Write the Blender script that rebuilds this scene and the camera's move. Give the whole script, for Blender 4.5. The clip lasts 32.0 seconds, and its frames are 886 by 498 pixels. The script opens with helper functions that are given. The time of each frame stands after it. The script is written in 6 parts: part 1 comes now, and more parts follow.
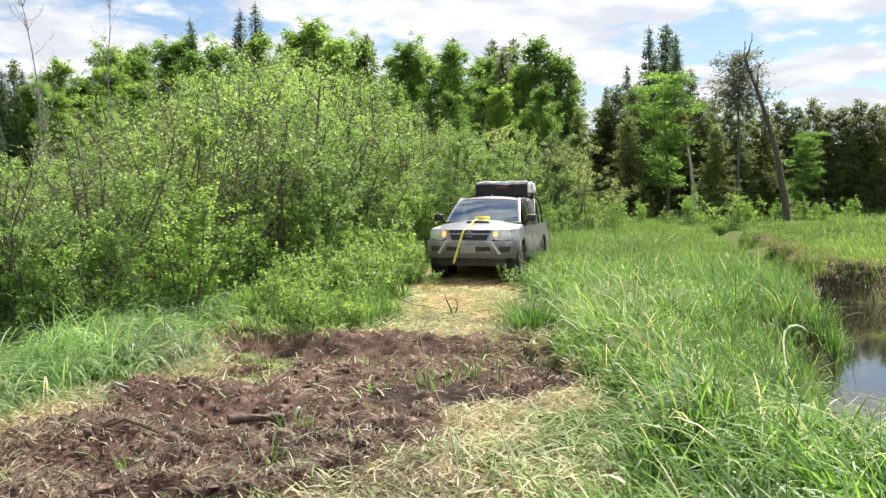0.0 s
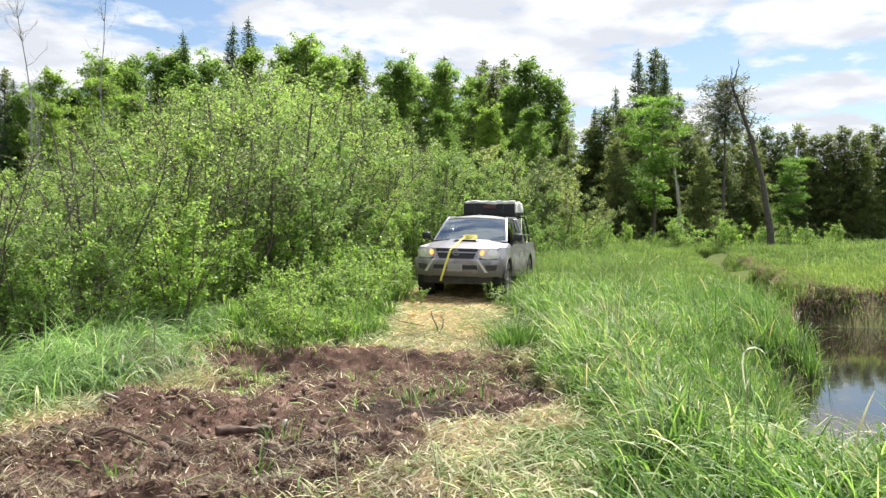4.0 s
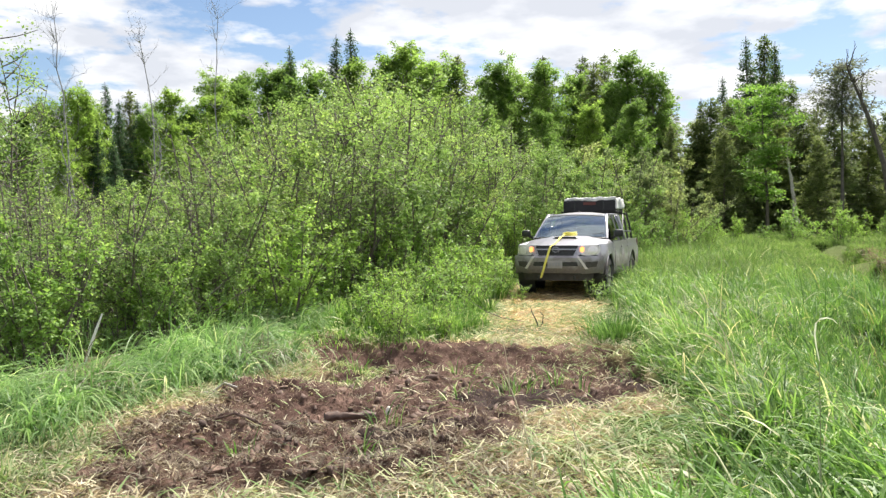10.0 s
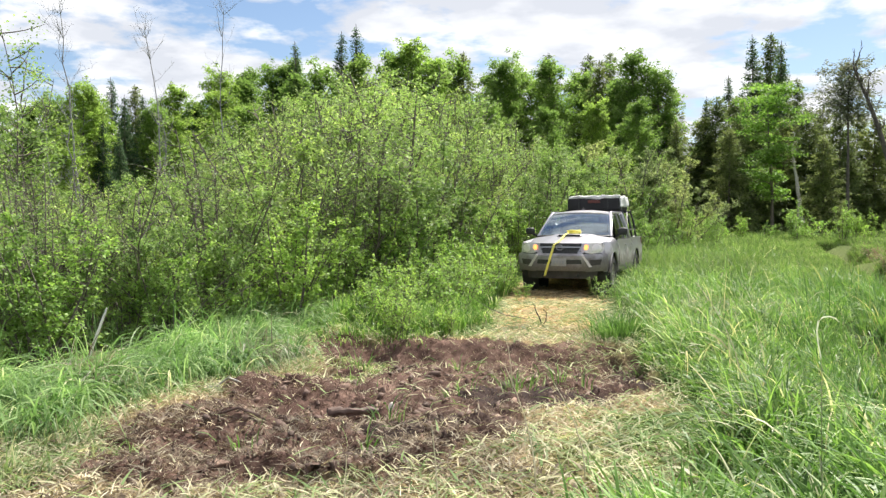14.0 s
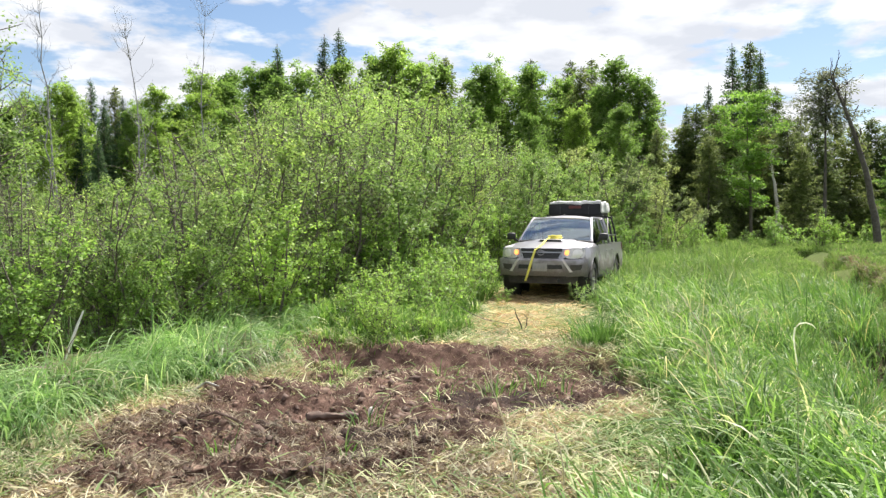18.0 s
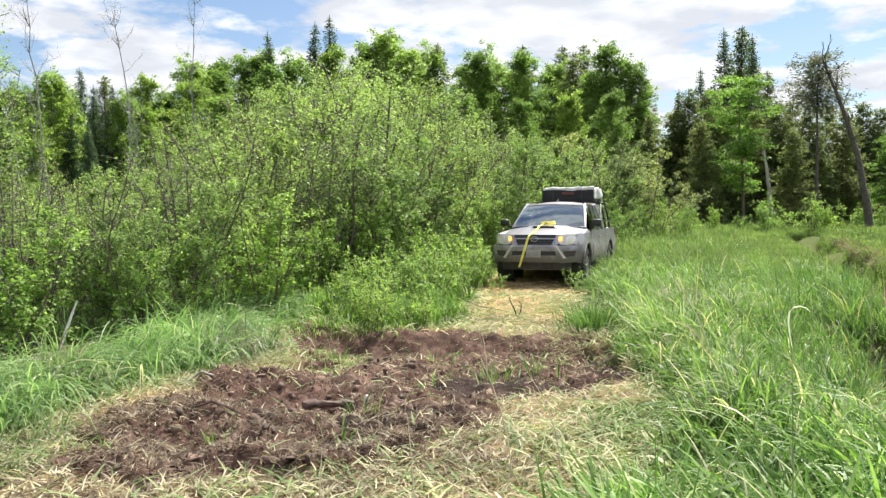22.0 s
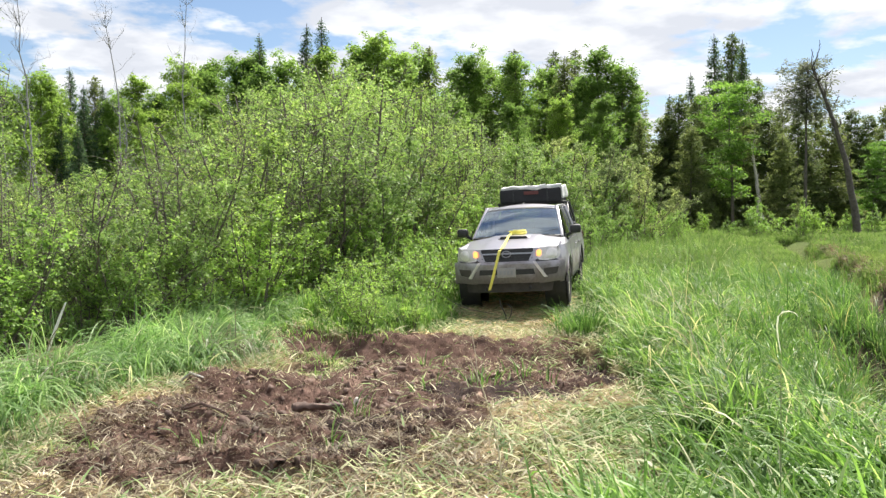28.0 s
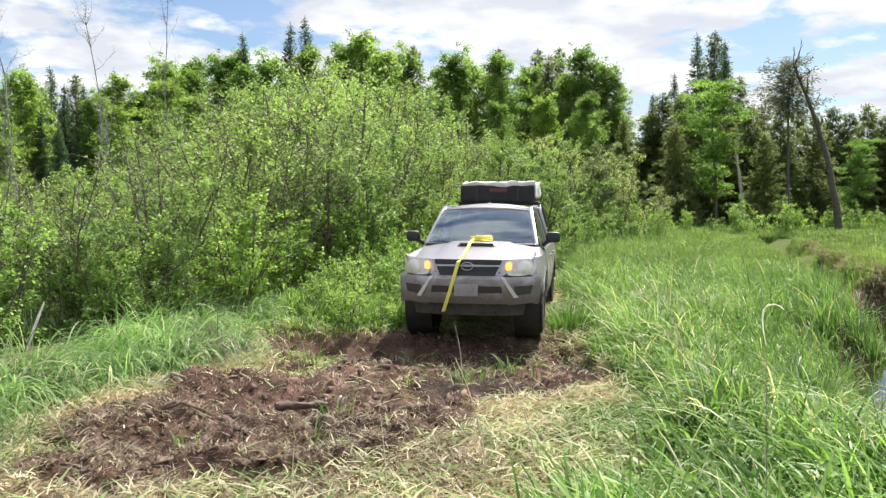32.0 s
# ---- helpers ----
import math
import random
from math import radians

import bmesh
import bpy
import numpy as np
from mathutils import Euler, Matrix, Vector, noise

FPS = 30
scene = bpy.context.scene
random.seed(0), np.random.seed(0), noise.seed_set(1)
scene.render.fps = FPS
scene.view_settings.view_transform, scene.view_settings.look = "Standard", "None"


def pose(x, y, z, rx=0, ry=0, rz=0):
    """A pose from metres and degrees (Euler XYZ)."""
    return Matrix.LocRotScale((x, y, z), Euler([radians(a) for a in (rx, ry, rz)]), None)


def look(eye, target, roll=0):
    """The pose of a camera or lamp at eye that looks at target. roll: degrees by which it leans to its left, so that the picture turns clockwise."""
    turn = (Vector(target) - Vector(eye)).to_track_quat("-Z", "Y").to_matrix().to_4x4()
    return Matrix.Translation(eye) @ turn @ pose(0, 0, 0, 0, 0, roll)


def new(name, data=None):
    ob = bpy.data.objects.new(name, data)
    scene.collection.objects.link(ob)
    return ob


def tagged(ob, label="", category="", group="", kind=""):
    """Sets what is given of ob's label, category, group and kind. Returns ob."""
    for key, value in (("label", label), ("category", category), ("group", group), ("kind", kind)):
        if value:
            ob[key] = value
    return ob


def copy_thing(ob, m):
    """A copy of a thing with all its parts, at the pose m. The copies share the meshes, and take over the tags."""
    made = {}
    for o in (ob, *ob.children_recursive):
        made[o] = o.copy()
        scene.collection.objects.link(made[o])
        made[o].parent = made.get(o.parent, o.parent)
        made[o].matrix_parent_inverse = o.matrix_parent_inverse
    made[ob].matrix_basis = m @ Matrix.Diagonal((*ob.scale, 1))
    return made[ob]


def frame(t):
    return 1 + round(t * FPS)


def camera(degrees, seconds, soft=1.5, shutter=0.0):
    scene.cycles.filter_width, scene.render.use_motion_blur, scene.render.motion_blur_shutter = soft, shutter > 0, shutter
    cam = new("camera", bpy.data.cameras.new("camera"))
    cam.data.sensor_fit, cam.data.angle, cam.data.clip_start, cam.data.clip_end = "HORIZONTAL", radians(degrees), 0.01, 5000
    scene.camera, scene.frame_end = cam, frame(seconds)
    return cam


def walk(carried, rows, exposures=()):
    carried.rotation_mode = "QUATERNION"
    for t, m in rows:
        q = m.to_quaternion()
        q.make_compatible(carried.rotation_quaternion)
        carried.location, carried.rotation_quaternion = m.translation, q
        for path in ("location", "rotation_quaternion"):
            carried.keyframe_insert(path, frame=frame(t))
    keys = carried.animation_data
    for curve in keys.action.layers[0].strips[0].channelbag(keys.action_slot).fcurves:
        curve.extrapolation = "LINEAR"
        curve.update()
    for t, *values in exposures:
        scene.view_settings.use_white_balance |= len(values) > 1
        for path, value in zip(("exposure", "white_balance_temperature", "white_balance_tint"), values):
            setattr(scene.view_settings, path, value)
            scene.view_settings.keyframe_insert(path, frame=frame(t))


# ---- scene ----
cam = camera(58.3, 32.0, soft=1.4)
PATH = [
    (0, (-0.164, 0.443, 1.65), (-0.157, 2.44, 1.537), 0.0),
    (0.5, (-0.165, 0.44, 1.65), (-0.161, 2.437, 1.537), 0.2),
    (1, (-0.165, 0.444, 1.654), (-0.174, 2.441, 1.542), 0.4),
    (1.5, (-0.159, 0.445, 1.653), (-0.18, 2.442, 1.548), 0.4),
    (2, (-0.16, 0.437, 1.654), (-0.194, 2.435, 1.559), 0.2),
    (2.5, (-0.169, 0.405, 1.65), (-0.212, 2.402, 1.559), -0.3),
    (4.5, (-0.137, 0.151, 1.685), (-0.087, 2.15, 1.642), 1.4),
    (5, (-0.105, 0.036, 1.644), (-0.261, 2.03, 1.646), 0.1),
    (5.5, (-0.065, -0.012, 1.616), (-0.309, 1.973, 1.609), 0.7),
    (6, (-0.067, -0.015, 1.619), (-0.278, 1.974, 1.612), 1.7),
    (6.5, (-0.074, -0.02, 1.62), (-0.292, 1.968, 1.591), 1.4),
    (7, (-0.065, -0.013, 1.616), (-0.291, 1.974, 1.566), 0.6),
    (7.5, (-0.055, -0.008, 1.608), (-0.286, 1.978, 1.557), -0.1),
    (8, (-0.054, -0.006, 1.607), (-0.284, 1.98, 1.551), 0.0),
    (8.5, (-0.043, -0.005, 1.609), (-0.283, 1.98, 1.552), -0.6),
    (9, (-0.044, -0.003, 1.61), (-0.281, 1.982, 1.553), -0.8),
    (9.5, (-0.043, 0.008, 1.608), (-0.275, 1.994, 1.548), -0.7),
    (10, (-0.047, 0.008, 1.61), (-0.273, 1.994, 1.545), -0.6),
    (10.5, (-0.047, 0.005, 1.608), (-0.272, 1.991, 1.535), -0.8),
    (11, (-0.046, -0.001, 1.605), (-0.269, 1.985, 1.528), -0.9),
    (11.5, (-0.046, -0.001, 1.604), (-0.268, 1.985, 1.524), -0.6),
    (12, (-0.047, 0.003, 1.606), (-0.269, 1.989, 1.523), -0.3),
    (12.5, (-0.046, 0.003, 1.607), (-0.275, 1.988, 1.526), 0.1),
    (13, (-0.043, 0.004, 1.609), (-0.271, 1.989, 1.532), -0.0),
    (13.5, (-0.04, 0.005, 1.607), (-0.27, 1.991, 1.533), 0.1),
    (14, (-0.044, -0.004, 1.606), (-0.28, 1.98, 1.534), -0.2),
    (14.5, (-0.044, 0.007, 1.603), (-0.283, 1.991, 1.526), -0.6),
    (16.5, (-0.033, 0.015, 1.604), (-0.259, 2.001, 1.539), -0.5),
    (17, (-0.034, 0.006, 1.605), (-0.243, 1.994, 1.541), -0.5),
    (17.5, (-0.039, 0.003, 1.608), (-0.236, 1.993, 1.546), -0.1),
    (18, (-0.038, 0.007, 1.606), (-0.228, 1.997, 1.545), 0.2),
    (18.5, (-0.037, 0.011, 1.606), (-0.223, 2.001, 1.544), -0.0),
    (19, (-0.036, 0.013, 1.604), (-0.218, 2.004, 1.539), 0.0),
    (19.5, (-0.037, 0.015, 1.605), (-0.216, 2.005, 1.529), -0.2),
    (20, (-0.04, 0.01, 1.603), (-0.219, 2.0, 1.515), -0.2),
    (20.5, (-0.039, 0.011, 1.607), (-0.218, 2.001, 1.515), 0.1),
    (21, (-0.037, 0.013, 1.604), (-0.214, 2.003, 1.514), -0.0),
    (21.5, (-0.042, 0.012, 1.604), (-0.216, 2.002, 1.512), -0.3),
    (22, (-0.047, 0.008, 1.605), (-0.22, 1.999, 1.512), -0.3),
    (22.5, (-0.048, 0.015, 1.605), (-0.22, 2.006, 1.512), 0.1),
    (23, (-0.048, 0.007, 1.608), (-0.217, 1.998, 1.523), 0.3),
    (23.5, (-0.049, 0.005, 1.605), (-0.216, 1.997, 1.525), -0.2),
    (24, (-0.047, 0.006, 1.61), (-0.211, 1.997, 1.533), -0.3),
    (24.5, (-0.042, 0.013, 1.607), (-0.207, 2.004, 1.533), -0.4),
    (25, (-0.045, 0.005, 1.606), (-0.208, 1.997, 1.535), -0.2),
    (25.5, (-0.048, -0.001, 1.61), (-0.209, 1.991, 1.543), -0.3),
    (27.5, (-0.048, 0.0, 1.606), (-0.199, 1.992, 1.525), 0.1),
    (28, (-0.051, -0.001, 1.605), (-0.2, 1.992, 1.52), 0.1),
    (28.5, (-0.053, 0.003, 1.602), (-0.2, 1.995, 1.512), 0.0),
    (29, (-0.047, 0.01, 1.603), (-0.191, 2.002, 1.514), 0.3),
    (29.5, (-0.05, 0.011, 1.6), (-0.192, 2.004, 1.519), 0.4),
    (30, (-0.05, 0.016, 1.599), (-0.187, 2.009, 1.518), 0.3),
    (30.5, (-0.049, 0.022, 1.596), (-0.174, 2.016, 1.512), 0.3),
    (31, (-0.045, 0.032, 1.594), (-0.163, 2.026, 1.508), 0.1),
    (31.5, (-0.044, 0.033, 1.591), (-0.159, 2.028, 1.505), 0.3),
    (32, (-0.043, 0.047, 1.585), (-0.155, 2.042, 1.497), -0.1),
]
walk(cam, [(t, look(eye, target, roll)) for t, eye, target, roll in PATH])

# ---- light ----
SUN_UP, SUN_TURN = 55.0, 30.0          # elevation; degrees from +y towards +x
sky_world = bpy.data.worlds.new("sky")
scene.world = sky_world
sky_world.use_nodes = True


def mix_node(nt, fac, a, b, mode="MIX"):
    m = nt.nodes.new("ShaderNodeMix")
    m.data_type, m.blend_type = "RGBA", mode
    for sock, v in ((m.inputs[0], fac), (m.inputs[6], a), (m.inputs[7], b)):
        if isinstance(v, (int, float)):
            sock.default_value = v
        elif isinstance(v, tuple):
            sock.default_value = (*v, 1)
        else:
            nt.links.new(v, sock)
    return m.outputs[2]


def build_sky():
    nt = sky_world.node_tree
    nt.nodes.clear()
    n = nt.nodes.new
    out, bg, sky = n("ShaderNodeOutputWorld"), n("ShaderNodeBackground"), n("ShaderNodeTexSky")
    sky.sky_type, sky.sun_disc = "NISHITA", False
    sky.sun_elevation, sky.sun_rotation = radians(SUN_UP), radians(SUN_TURN)
    sky.air_density, sky.dust_density, sky.ozone_density = 1.0, 0.6, 1.5
    co, sep = n("ShaderNodeTexCoord"), n("ShaderNodeSeparateXYZ")
    nt.links.new(co.outputs["Generated"], sep.inputs[0])
    # clouds on a flat ceiling: direction divided by its height
    lift = n("ShaderNodeMath"); lift.operation = "ADD"; lift.inputs[1].default_value = 0.16
    up = n("ShaderNodeMath"); up.operation = "MAXIMUM"; up.inputs[1].default_value = 0.05
    nt.links.new(sep.outputs[2], lift.inputs[0]); nt.links.new(lift.outputs[0], up.inputs[0])
    div = n("ShaderNodeVectorMath"); div.operation = "DIVIDE"
    comb = n("ShaderNodeCombineXYZ")
    for i in range(3):
        nt.links.new(up.outputs[0], comb.inputs[i])
    nt.links.new(co.outputs["Generated"], div.inputs[0]); nt.links.new(comb.outputs[0], div.inputs[1])
    mp = n("ShaderNodeMapping"); mp.inputs["Location"].default_value = (3.1, 1.7, 0.0)
    nt.links.new(div.outputs[0], mp.inputs[0])
    big = n("ShaderNodeTexNoise"); big.inputs["Scale"].default_value = 2.6; big.inputs["Detail"].default_value = 8
    big.inputs["Roughness"].default_value = 0.55
    nt.links.new(mp.outputs[0], big.inputs[0])
    ramp = n("ShaderNodeValToRGB")
    ramp.color_ramp.elements[0].position, ramp.color_ramp.elements[1].position = 0.40, 0.50
    nt.links.new(big.outputs[0], ramp.inputs[0])
    fine = n("ShaderNodeTexNoise"); fine.inputs["Scale"].default_value = 3.4; fine.inputs["Detail"].default_value = 6
    nt.links.new(mp.outputs[0], fine.inputs[0])
    tone = n("ShaderNodeValToRGB")
    tone.color_ramp.elements[0].position, tone.color_ramp.elements[1].position = 0.41, 0.70
    tone.color_ramp.elements[0].color, tone.color_ramp.elements[1].color = (3.5, 3.65, 4.0, 1), (5.8, 5.8, 5.85, 1)
    nt.links.new(fine.outputs[0], tone.inputs[0])
    mix = n("ShaderNodeMix"); mix.data_type = "RGBA"
    nt.links.new(ramp.outputs[0], mix.inputs[0])
    nt.links.new(mix_node(nt, 1.0, sky.outputs[0], (0.58, 0.59, 0.61), "MULTIPLY"), mix.inputs[6]); nt.links.new(tone.outputs[0], mix.inputs[7])
    nt.links.new(mix.outputs[2], bg.inputs[0])
    bg.inputs[1].default_value = 0.106
    nt.links.new(bg.outputs[0], out.inputs[0])


build_sky()
sun = new("sun", bpy.data.lights.new("sun", "SUN"))
sun.data.energy, sun.data.angle, sun.data.color = 5.0, radians(0.53), (1.0, 0.95, 0.86)
_e, _a = radians(SUN_UP), radians(SUN_TURN)
SUN_WAY = Vector((math.sin(_a) * math.cos(_e), math.cos(_a) * math.cos(_e), math.sin(_e)))
sun.matrix_world = look(SUN_WAY * 60, (0, 0, 0))
scene.view_settings.exposure = 1.1


# ---- materials ----
def mat(name, build):
    m = bpy.data.materials.new(name)
    m.use_nodes = True
    nt = m.node_tree
    p = nt.nodes["Principled BSDF"]
    build(nt, p)
    return m


def ramp_node(nt, fac, stops):
    r = nt.nodes.new("ShaderNodeValToRGB")
    e = r.color_ramp.elements
    while len(e) < len(stops):
        e.new(0.5)
    for el, (pos, col) in zip(e, stops):
        el.position, el.color = pos, (*col, 1)
    nt.links.new(fac, r.inputs[0])
    return r.outputs[0]


def noise_node(nt, scale, detail=5, rough=0.6, coord="Object"):
    c, t = nt.nodes.new("ShaderNodeTexCoord"), nt.nodes.new("ShaderNodeTexNoise")
    t.inputs["Scale"].default_value, t.inputs["Detail"].default_value, t.inputs["Roughness"].default_value = scale, detail, rough
    nt.links.new(c.outputs[coord], t.inputs[0])
    return t.outputs[0]


def bump_node(nt, p, height, strength, dist=0.02):
    b = nt.nodes.new("ShaderNodeBump")
    b.inputs["Strength"].default_value, b.inputs["Distance"].default_value = strength, dist
    nt.links.new(height, b.inputs["Height"])
    nt.links.new(b.outputs[0], p.inputs["Normal"])


def leafy(name, stops, through_col, share=0.4, rough=0.45, patch=0.0, gloss=0.12):
    """Thin leaf or blade: lit on its face, and glowing with light that comes through it."""
    def build(nt, p):
        g = nt.nodes.new("ShaderNodeNewGeometry")
        col = ramp_node(nt, g.outputs["Random Per Island"], stops)
        if patch:
            spots = ramp_node(nt, noise_node(nt, patch, 3), [(0.35, (0.62, 0.64, 0.65)), (0.65, (1.18, 1.16, 1.1))])
            col = mix_node(nt, 1.0, col, spots, "MULTIPLY")
        info = nt.nodes.new("ShaderNodeObjectInfo")
        tint = ramp_node(nt, info.outputs["Random"], [(0.0, (0.70, 0.76, 0.74)), (0.5, (0.97, 0.98, 0.98)), (1.0, (1.18, 1.12, 0.92))])
        col = mix_node(nt, 1.0, col, tint, "MULTIPLY")
        hs = nt.nodes.new("ShaderNodeHueSaturation")
        hs.inputs["Saturation"].default_value = 0.93
        nt.links.new(col, hs.inputs["Color"])
        col = hs.outputs[0]
        nt.links.new(col, p.inputs["Base Color"])
        p.inputs["Roughness"].default_value = rough
        p.inputs["Specular IOR Level"].default_value = gloss
        tr = nt.nodes.new("ShaderNodeBsdfTranslucent")
        nt.links.new(mix_node(nt, 1.0, col, through_col, "MULTIPLY"), tr.inputs[0])
        ms = nt.nodes.new("ShaderNodeMixShader")
        ms.inputs[0].default_value = share
        nt.links.new(p.outputs[0], ms.inputs[1]); nt.links.new(tr.outputs[0], ms.inputs[2])
        nt.links.new(ms.outputs[0], nt.nodes["Material Output"].inputs[0])
    return mat(name, build)


def plain(name, col, rough=0.6, metal=0.0, vary=0.12, scale=8.0, bump=0.0, spec=0.5, coat=0.0):
    def build(nt, p):
        n = noise_node(nt, scale)
        lo, hi = tuple(c * (1 - vary) for c in col), tuple(min(1, c * (1 + vary)) for c in col)
        nt.links.new(ramp_node(nt, n, [(0.3, lo), (0.7, hi)]), p.inputs["Base Color"])
        p.inputs["Roughness"].default_value, p.inputs["Metallic"].default_value = rough, metal
        p.inputs["Specular IOR Level"].default_value, p.inputs["Coat Weight"].default_value = spec, coat
        if bump:
            bump_node(nt, p, noise_node(nt, scale * 5, 4), bump, 0.01)
    return mat(name, build)


GRASS = leafy("grass_blade", [(0.0, (0.068, 0.155, 0.034)), (0.5, (0.145, 0.275, 0.062)), (0.84, (0.265, 0.41, 0.128)), (0.95, (0.40, 0.51, 0.24)), (0.97, (0.64, 0.62, 0.47))], (1.25, 1.38, 0.78), 0.43, 0.45, 1.4, 0.22)
REED = leafy("bank_reed", [(0.0, (0.058, 0.14, 0.036)), (0.6, (0.115, 0.235, 0.06)), (0.93, (0.20, 0.325, 0.105)), (1.0, (0.42, 0.36, 0.23))], (1.2, 1.3, 0.8), 0.4, 0.45, 1.2, 0.28)
GRASS_COOL = leafy("drooping_grass_blade", [(0.0, (0.092, 0.185, 0.060)), (0.6, (0.18, 0.315, 0.112)), (0.92, (0.32, 0.45, 0.215)), (1.0, (0.62, 0.60, 0.45))], (1.2, 1.35, 0.9), 0.43, 0.45, 1.6, 0.3)
MEADOW = leafy("meadow_blade", [(0.0, (0.115, 0.20, 0.045)), (0.6, (0.195, 0.305, 0.078)), (0.93, (0.28, 0.37, 0.13)), (1.0, (0.44, 0.41, 0.26))], (1.3, 1.35, 0.85), 0.42, 0.5, 0.9, 0.06)
DEAD_GRASS = leafy("dead_bank_grass", [(0.0, (0.075, 0.047, 0.036)), (0.6, (0.16, 0.105, 0.078)), (1.0, (0.33, 0.25, 0.18))], (1.2, 1.1, 0.9), 0.25, 0.6)
STRAW = leafy("dry_straw", [(0.0, (0.25, 0.20, 0.145)), (0.5, (0.43, 0.375, 0.28)), (0.8, (0.56, 0.525, 0.40)), (1.0, (0.76, 0.73, 0.61))], (1.2, 1.1, 0.9), 0.28, 0.6, 2.2)
STRAW_BROWN = leafy("brown_thatch", [(0.0, (0.13, 0.088, 0.064)), (0.6, (0.27, 0.20, 0.15)), (0.85, (0.40, 0.325, 0.24)), (1.0, (0.56, 0.49, 0.38))], (1.2, 1.1, 0.9), 0.3, 0.6, 0.9)
TRACK_STRAW = leafy("tan_track_straw", [(0.0, (0.38, 0.26, 0.15)), (0.5, (0.60, 0.46, 0.29)), (1.0, (0.78, 0.67, 0.48))], (1.2, 1.1, 0.9), 0.25, 0.6, 2.2)
CUT_GRASS = leafy("flattened_grass", [(0.0, (0.17, 0.28, 0.09)), (0.4, (0.28, 0.385, 0.155)), (0.65, (0.46, 0.48, 0.27)), (1.0, (0.68, 0.63, 0.44))], (1.2, 1.2, 0.85), 0.35, 0.6, 1.6)
ALDER = leafy("alder_leaf", [(0.0, (0.19, 0.30, 0.085)), (0.5, (0.272, 0.395, 0.122)), (0.85, (0.345, 0.465, 0.172)), (1.0, (0.46, 0.54, 0.27))], (1.2, 1.3, 0.75), 0.46, 0.5, 0.7, 0.2)
OLIVE = leafy("dull_alder_leaf", [(0.0, (0.135, 0.20, 0.072)), (0.5, (0.20, 0.28, 0.105)), (1.0, (0.32, 0.39, 0.19))], (1.25, 1.3, 0.8), 0.5, 0.5, 0.7, 0.2)
SPROUT = leafy("young_alder_leaf", [(0.0, (0.20, 0.34, 0.075)), (0.6, (0.29, 0.45, 0.11)), (1.0, (0.40, 0.54, 0.19))], (1.25, 1.34, 0.75), 0.48, 0.5, 0.9, 0.2)
WILLOW = leafy("willow_leaf", [(0.0, (0.15, 0.20, 0.09)), (0.6, (0.25, 0.31, 0.15)), (1.0, (0.37, 0.41, 0.25))], (1.45, 1.5, 1.0), 0.6, 0.5, 0.7)
ASPEN = leafy("aspen_leaf", [(0.0, (0.155, 0.24, 0.060)), (0.6, (0.215, 0.315, 0.088)), (1.0, (0.285, 0.38, 0.135))], (1.3, 1.45, 0.85), 0.66, 0.5, 0.35, 0.12)
MAPLE = leafy("maple_leaf", [(0.0, (0.14, 0.26, 0.05)), (0.6, (0.22, 0.38, 0.08)), (1.0, (0.31, 0.46, 0.12))], (1.35, 1.45, 0.8), 0.5, 0.5, 0.35)
NEEDLE = leafy("spruce_needles", [(0.0, (0.05, 0.095, 0.055)), (0.6, (0.09, 0.155, 0.085)), (1.0, (0.15, 0.22, 0.12))], (1.2, 1.35, 0.9), 0.4, 0.6, 0.4)
CEDAR = leafy("cedar_foliage", [(0.0, (0.10, 0.138, 0.055)), (0.6, (0.165, 0.215, 0.09)), (1.0, (0.235, 0.29, 0.13))], (1.3, 1.3, 0.9), 0.55, 0.6, 0.4)
GREY_NEEDLE = leafy("sparse_larch_needles", [(0.0, (0.15, 0.17, 0.115)), (1.0, (0.28, 0.30, 0.21))], (1.2, 1.2, 0.9), 0.4, 0.6)
BARK = plain("grey_brown_bark", (0.13, 0.11, 0.09), 0.9, 0, 0.35, 14, 0.5)
GREY_BARK = plain("weathered_grey_bark", (0.24, 0.235, 0.235), 0.9, 0, 0.25, 12, 0.4)
PALE_BARK = plain("bleached_bark", (0.46, 0.43, 0.39), 0.85, 0, 0.25, 12, 0.4)
DARK_BARK = plain("dark_dead_bark", (0.085, 0.075, 0.065), 0.9, 0, 0.4, 8, 0.6)


